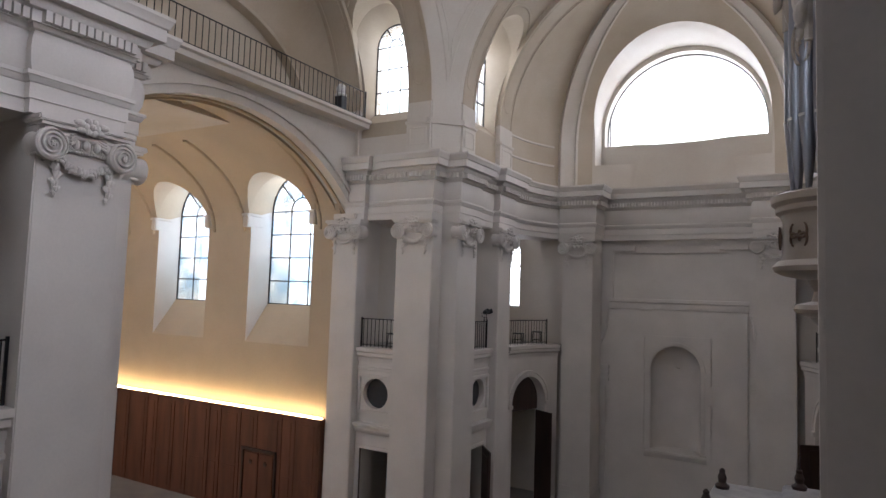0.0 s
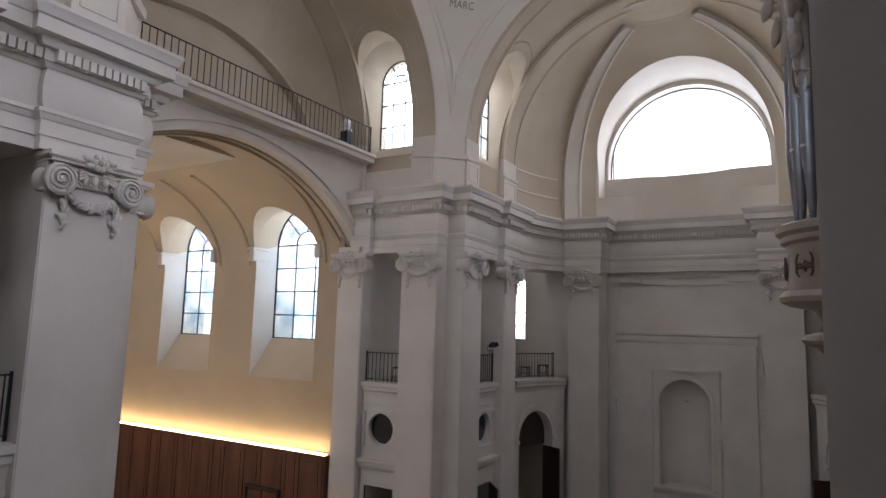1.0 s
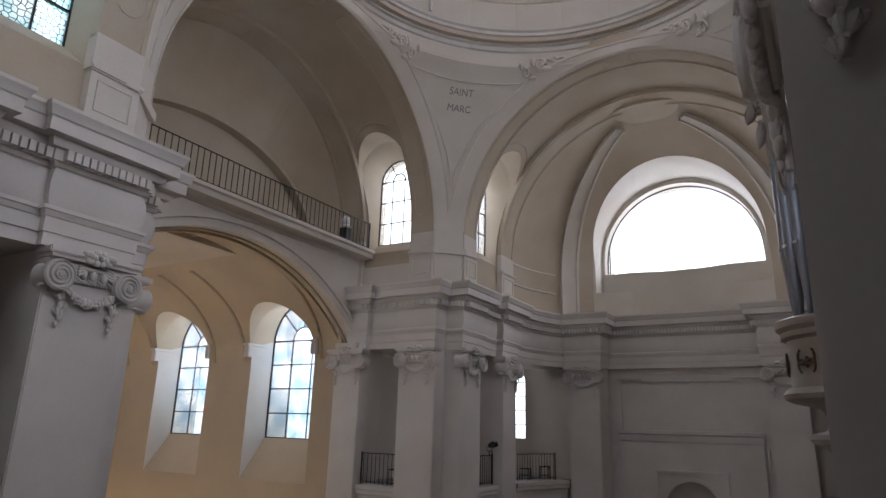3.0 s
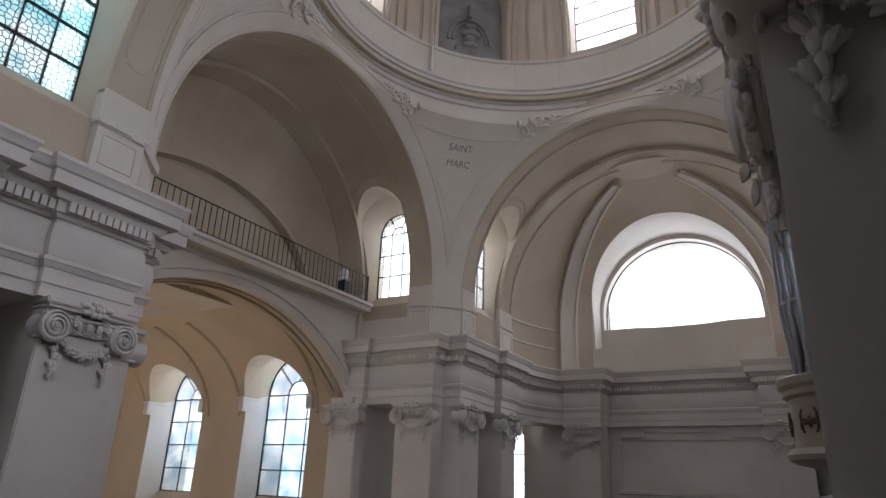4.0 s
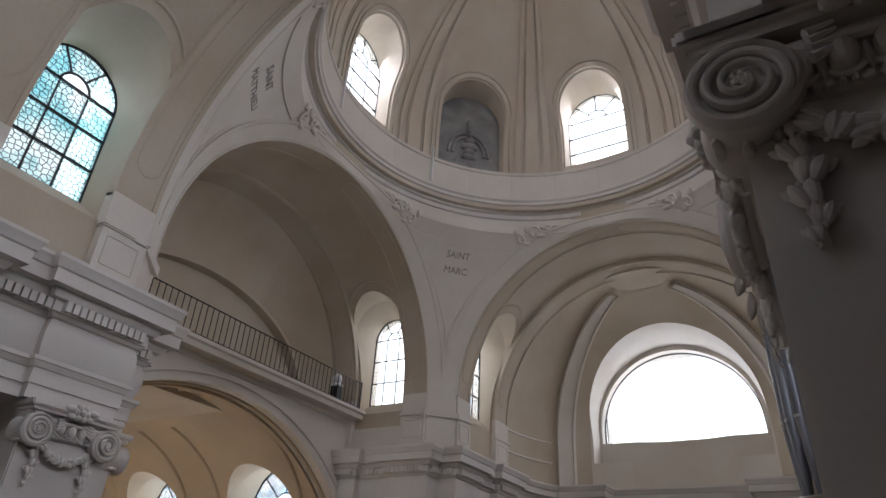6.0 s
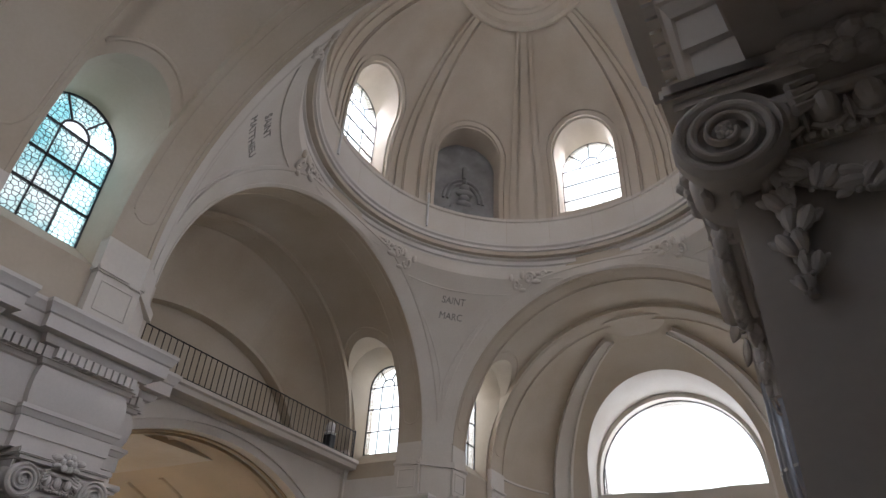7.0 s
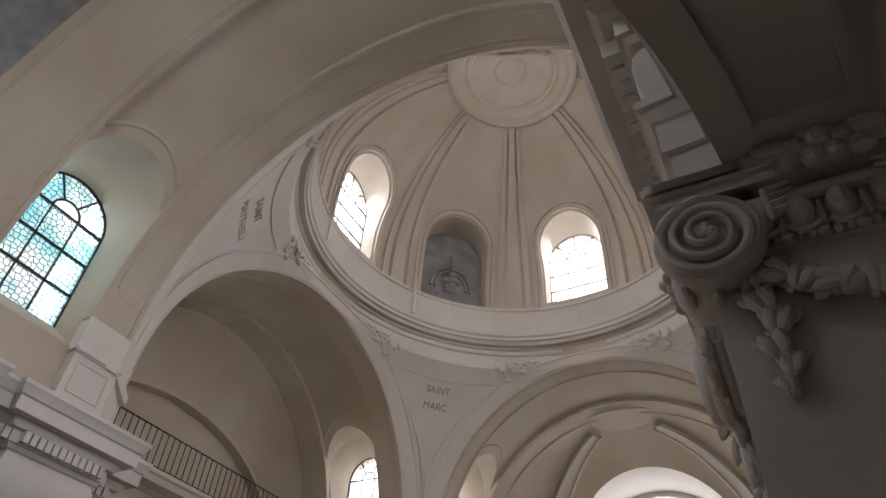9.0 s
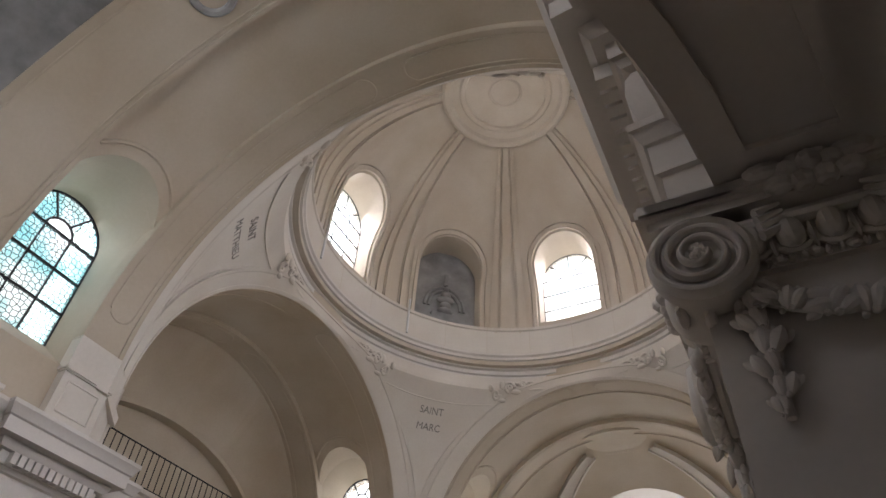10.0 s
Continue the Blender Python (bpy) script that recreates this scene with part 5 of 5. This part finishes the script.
# ---- organ on the east side ----
def organ():
    o = empty("organ_tower", "rounded organ case tower with tin pipes and a moulded corbel", "organ")
    cx, cy = 5.2, -1.0
    prof = [(0.02, 6.9), (0.1, 7.0), (0.28, 7.15), (0.34, 7.28), (0.42, 7.34), (0.43, 7.4), (0.35, 7.46), (0.38, 7.7), (0.54, 7.86), (0.7, 7.92), (0.75, 7.98), (0.7, 8.05), (0.5, 8.1), (0.46, 8.25), (0.56, 8.42), (0.9, 8.49), (1.0, 8.54), (1.03, 8.61), (0.96, 8.7)]
    part("corbel", moved(lathe(bmesh.new(), prof, 40), pose(cx, cy, 0)), CASE, o, "polished moulded corbel", True)
    part("drum", moved(lathe(bmesh.new(), [(0.9, 8.7), (0.88, 9.3), (0.92, 9.4)], 40), pose(cx, cy, 0)), CASE, o, "painted case panel", True)
    part("lip", moved(lathe(bmesh.new(), [(0.9, 9.38), (0.98, 9.44), (0.98, 9.52), (1.04, 9.58), (1.05, 9.68), (0.96, 9.72), (0.2, 9.74)], 40), pose(cx, cy, 0)), CASE, o, "moulded case cornice", True)
    for k in range(10):
        a = radians(90 + 18 * k + 9)
        x, y = cx + 0.74 * math.cos(a), cy + 0.74 * math.sin(a)
        h = 3.1 + 0.5 * math.sin(math.pi * (k + 0.5) / 10)
        bm = lathe(bmesh.new(), [(0.03, 9.74), (0.115, 10.75), (0.115, 10.95), (0.115, 9.74 + h), (0.1, 9.74 + h)], 16)
        p = part("pipe", moved(bm, pose(x, y, 0)), TIN, o, "grey tin organ pipe", True)
        # thin white bar painted as the glint on the pipe's mouth
        bm = newbox(-0.05, 0.05, -0.122, -0.08, 10.83, 10.87)
        part("mouth_glint", moved(bm, pose(x, y, 0, 0, 0, math.degrees(a) + 90)), WHITE, p)
    for a0 in (180, 225):
        m = pose(cx, cy, 0, 0, 0, a0 + 90)
        for dx, dz in ((-0.15, -0.09), (0.15, -0.09), (-0.15, 0.12), (0.15, 0.12)):
            bm = bmesh.new()
            tube(bm, [(dx * (0.1 + 0.9 * math.sin(2.4 * t)), -0.915, 9.05 + dz * t - 0.06 * dz / abs(dz) * math.sin(4.5 * t)) for t in (k / 12 for k in range(13))], 0.026, 6, lambda q: 1.1 - 0.5 * q)
            part("ornament", moved(bm, m), GILT, o, "dark painted scroll", True)
        bm = bmesh.new()
        blob(bm, (0, -0.9, 9.05), 0.03, 0.04, 0.09, 10, 6)
        part("ornament", moved(bm, m), GILT, o, "dark painted leaf", True)
    # carved wing beside the pipes: scrolls, leaves and an oval boss
    wing = pose(4.33, -1.12, 0, 0, 0, -35)
    for z, w, h, turns in ((14.62, 0.2, 0.46, 2.2), (13.42, 0.17, 0.2, 1.6)):
        bm = bmesh.new()
        tube(bm, [((1 - 0.85 * q) * w * math.cos(turns * 2 * math.pi * q + 1.2), -0.06 * q, z + (1 - 0.85 * q) * h * math.sin(turns * 2 * math.pi * q + 1.2)) for q in (k / 47 for k in range(48))], 0.055, 7, lambda q: 1 - 0.5 * q)
        part("scroll", moved(bm, wing), CASE, o, "carved scroll", True)
    bm = bmesh.new()
    tube(bm, [(0.1, 0.05, 12.3), (0.16, 0.05, 13.0), (0.12, 0.05, 13.8), (0.2, 0.05, 14.6), (0.05, 0.05, 15.3), (-0.12, 0.03, 15.9)], 0.13, 8, lambda q: 0.8 + 0.4 * math.sin(9 * q) ** 2)
    part("carved_stem", moved(bm, wing), CASE, o, "wavy carved stem", True)
    for n, (x, z, r, w, h) in enumerate(((-0.12, 15.6, 24, 0.1, 0.34), (-0.1, 15.15, -20, 0.09, 0.26), (0.24, 15.0, 30, 0.09, 0.24), (0.26, 14.2, 12, 0.1, 0.22), (-0.1, 13.85, -35, 0.13, 0.22), (0.12, 13.72, 40, 0.12, 0.24), (-0.16, 13.3, 15, 0.1, 0.2), (0.22, 13.1, -15, 0.1, 0.24), (0.0, 12.85, 10, 0.08, 0.26), (0.2, 12.55, -8, 0.1, 0.26))):
        bm = bmesh.new()
        for v in blob(bm, (0, 0, 0), 1, 1, 1, 10, 8):
            k = 1 - 0.5 * v.co.z ** 2
            v.co = Vector((v.co.x * w * k, v.co.y * 0.1 * k - 0.05 * v.co.z ** 2, v.co.z * h))
        part("carved_leaf", moved(bm, wing @ pose(x, -0.06, z, 0, r, 0)), CASE, o, "carved leaf", True)
    bm = bmesh.new()
    boss = pose(4.62, -1.55, 11.95, 0, 0, -35)
    blob(bm, (0, 0, 0), 0.1, 0.05, 0.26, 14, 9)
    for w, h in ((0.14, 0.34), (0.075, 0.2)):
        tube(bm, [(w * math.cos(a), -0.03, h * math.sin(a)) for a in (2 * math.pi * k / 28 for k in range(29))], 0.028, 6)
    tube(bm, [(0, 0, 0.3), (-0.03, 0.03, 0.5), (-0.12, 0.06, 0.75)], 0.08, 7)
    part("oval_boss", moved(bm, boss), CASE, o, "carved oval boss", True)
    part("tower_body", newbox(4.75, 5.9, -1.4, 0.4, 12.9, 15.8, bevel=0.05), CASE, o, "painted organ case")
    part("case_back", newbox(5.9, 6.3, -3.5, 3.5, 0.0, 13.2, bevel=0.04), CASE, o, "painted organ case")


organ()


def chest_organ():
    c = empty("chest_organ", "wooden case with a pale top and dark turned finials", "cabinet")
    part("body", newbox(3.3, 5.6, -2.0, 0.2, 0, 4.82, bevel=0.03), DARKWOOD, c)
    part("top", newbox(3.2, 4.25, -2.1, 0.3, 4.82, 4.89, bevel=0.02), DUSTY, c, "pale dusty top board")
    part("top", newbox(4.25, 5.7, -2.2, 0.3, 4.87, 5.02, bevel=0.03), DUSTY, c, "pale dusty top board")
    for x, y in ((3.35, -0.1), (4.5, 0.1), (3.3, -1.6)):
        z = 4.89 if x < 4.25 else 5.02
        bm = moved(lathe(bmesh.new(), [(0.11, 0), (0.12, 0.05), (0.06, 0.1), (0.075, 0.18), (0.045, 0.26), (0.05, 0.3), (0.02, 0.33)], 16), pose(x, y, z))
        part("finial", bm, DARKWOOD, c, "dark turned finial", True)


chest_organ()


# ---- soffit panels over the balcony where the camera stands ----
def soffit_panel():
    us = (10.12, 10.5, 10.9, 11.3, 11.7, 12.1)
    lip = [(-0.035, 10.502), (-0.035, 10.465), (0.035, 10.465), (0.035, 10.502)]
    outline = balcony_curve(0.16, us) + balcony_curve(0.62, us[::-1])
    bm = sweep(bmesh.new(), outline, lip, closed=True)
    thing("soffit_panel", moved(bm, ARM["south"]), STONE, "raised border of a soffit panel over the balcony", "moulding", "structure", True)


soffit_panel()


# ---- small things on the balconies and the gallery ----
def spotlight(m):
    o = empty("spotlight", "small dark stage spotlight clamped above a railing", "spotlight", "spotlights")
    bm = moved(lathe(bmesh.new(), [(0.02, 0.0), (0.07, 0.0), (0.08, 0.04), (0.085, 0.22), (0.07, 0.22), (0.06, 0.18), (0.0, 0.18)], 16), pose(0, 0, 0.16, 70, 0, 0))
    part("housing", bm, IRON, o, "dark metal housing", True)
    bm = bmesh.new()
    tube(bm, [(-0.1, 0, 0.16), (-0.1, 0, 0.0), (0.1, 0, 0.0), (0.1, 0, 0.16)], 0.012, 6)
    tube(bm, [(0, 0, 0.0), (0, 0, -0.2)], 0.015, 6)
    part("bracket", bm, IRON, o)
    o.matrix_world = m


spotlight(pose(-5.5, 8.45, 7.3, 0, 0, 60))
spotlight(pose(-5.5, 8.66, 7.3, 0, 0, 110))


def stool(m, h):
    o = empty("stool", "black wooden stool on a balcony", "stool", "stools")
    part("seat", newbox(-0.2, 0.2, -0.2, 0.2, h - 0.04, h, bevel=0.012), IRON, o)
    for x in (-0.17, 0.17):
        for y in (-0.17, 0.17):
            bm = bmesh.new()
            tube(bm, [(x * 1.15, y * 1.15, 0), (x, y, h - 0.04)], 0.018, 6)
            part("leg", bm, IRON, o)
    bm = bmesh.new()
    for y in (-0.18, 0.18):
        tube(bm, [(-0.18, y, 0.16), (0.18, y, 0.16)], 0.01, 6)
    part("rung", bm, IRON, o)
    o.matrix_world = m


stool(pose(-7.6, 5.95, 6.19), 0.5)
stool(pose(-5.15, 12.6, 6.19, 0, 0, 30), 0.5)
stool(pose(-5.7, 12.0, 6.19, 0, 0, 10), 0.42)


def lantern(m):
    o = empty("lantern", "dark boxed floodlight with a white rounded top", "lamp")
    part("body", newbox(-0.16, 0.16, -0.14, 0.14, 0.0, 0.62, bevel=0.02), IRON, o)
    bm = bmesh.new()
    blob(bm, (0, 0, 0.86), 0.17, 0.17, 0.2, 14, 9)
    blob(bm, (0, 0, 0.66), 0.2, 0.2, 0.08, 14, 7)
    part("dome", bm, WHITE, o, "white rounded cover", True)
    o.matrix_world = m


lantern(pose(-9.1, 4.35, 14.0))


def vault_vent():
    o = empty("vault_vent", "dark round vent with a raised rim in the vault", "vent", "", "structure")
    m = look((-1.92, -9.75, ZC + 5.03), (0, -9.75, ZC))
    part("rim", moved(lathe(bmesh.new(), [(0.3, 0.12), (0.3, -0.04), (0.34, -0.07), (0.42, -0.06), (0.46, 0.0), (0.46, 0.12)], 32), m), DUSTY, o, "grey raised rim", True)
    part("grille", moved(lathe(bmesh.new(), [(0.0, 0.03), (0.3, 0.03)], 32), m), IRON, o, "dark opening")


vault_vent()
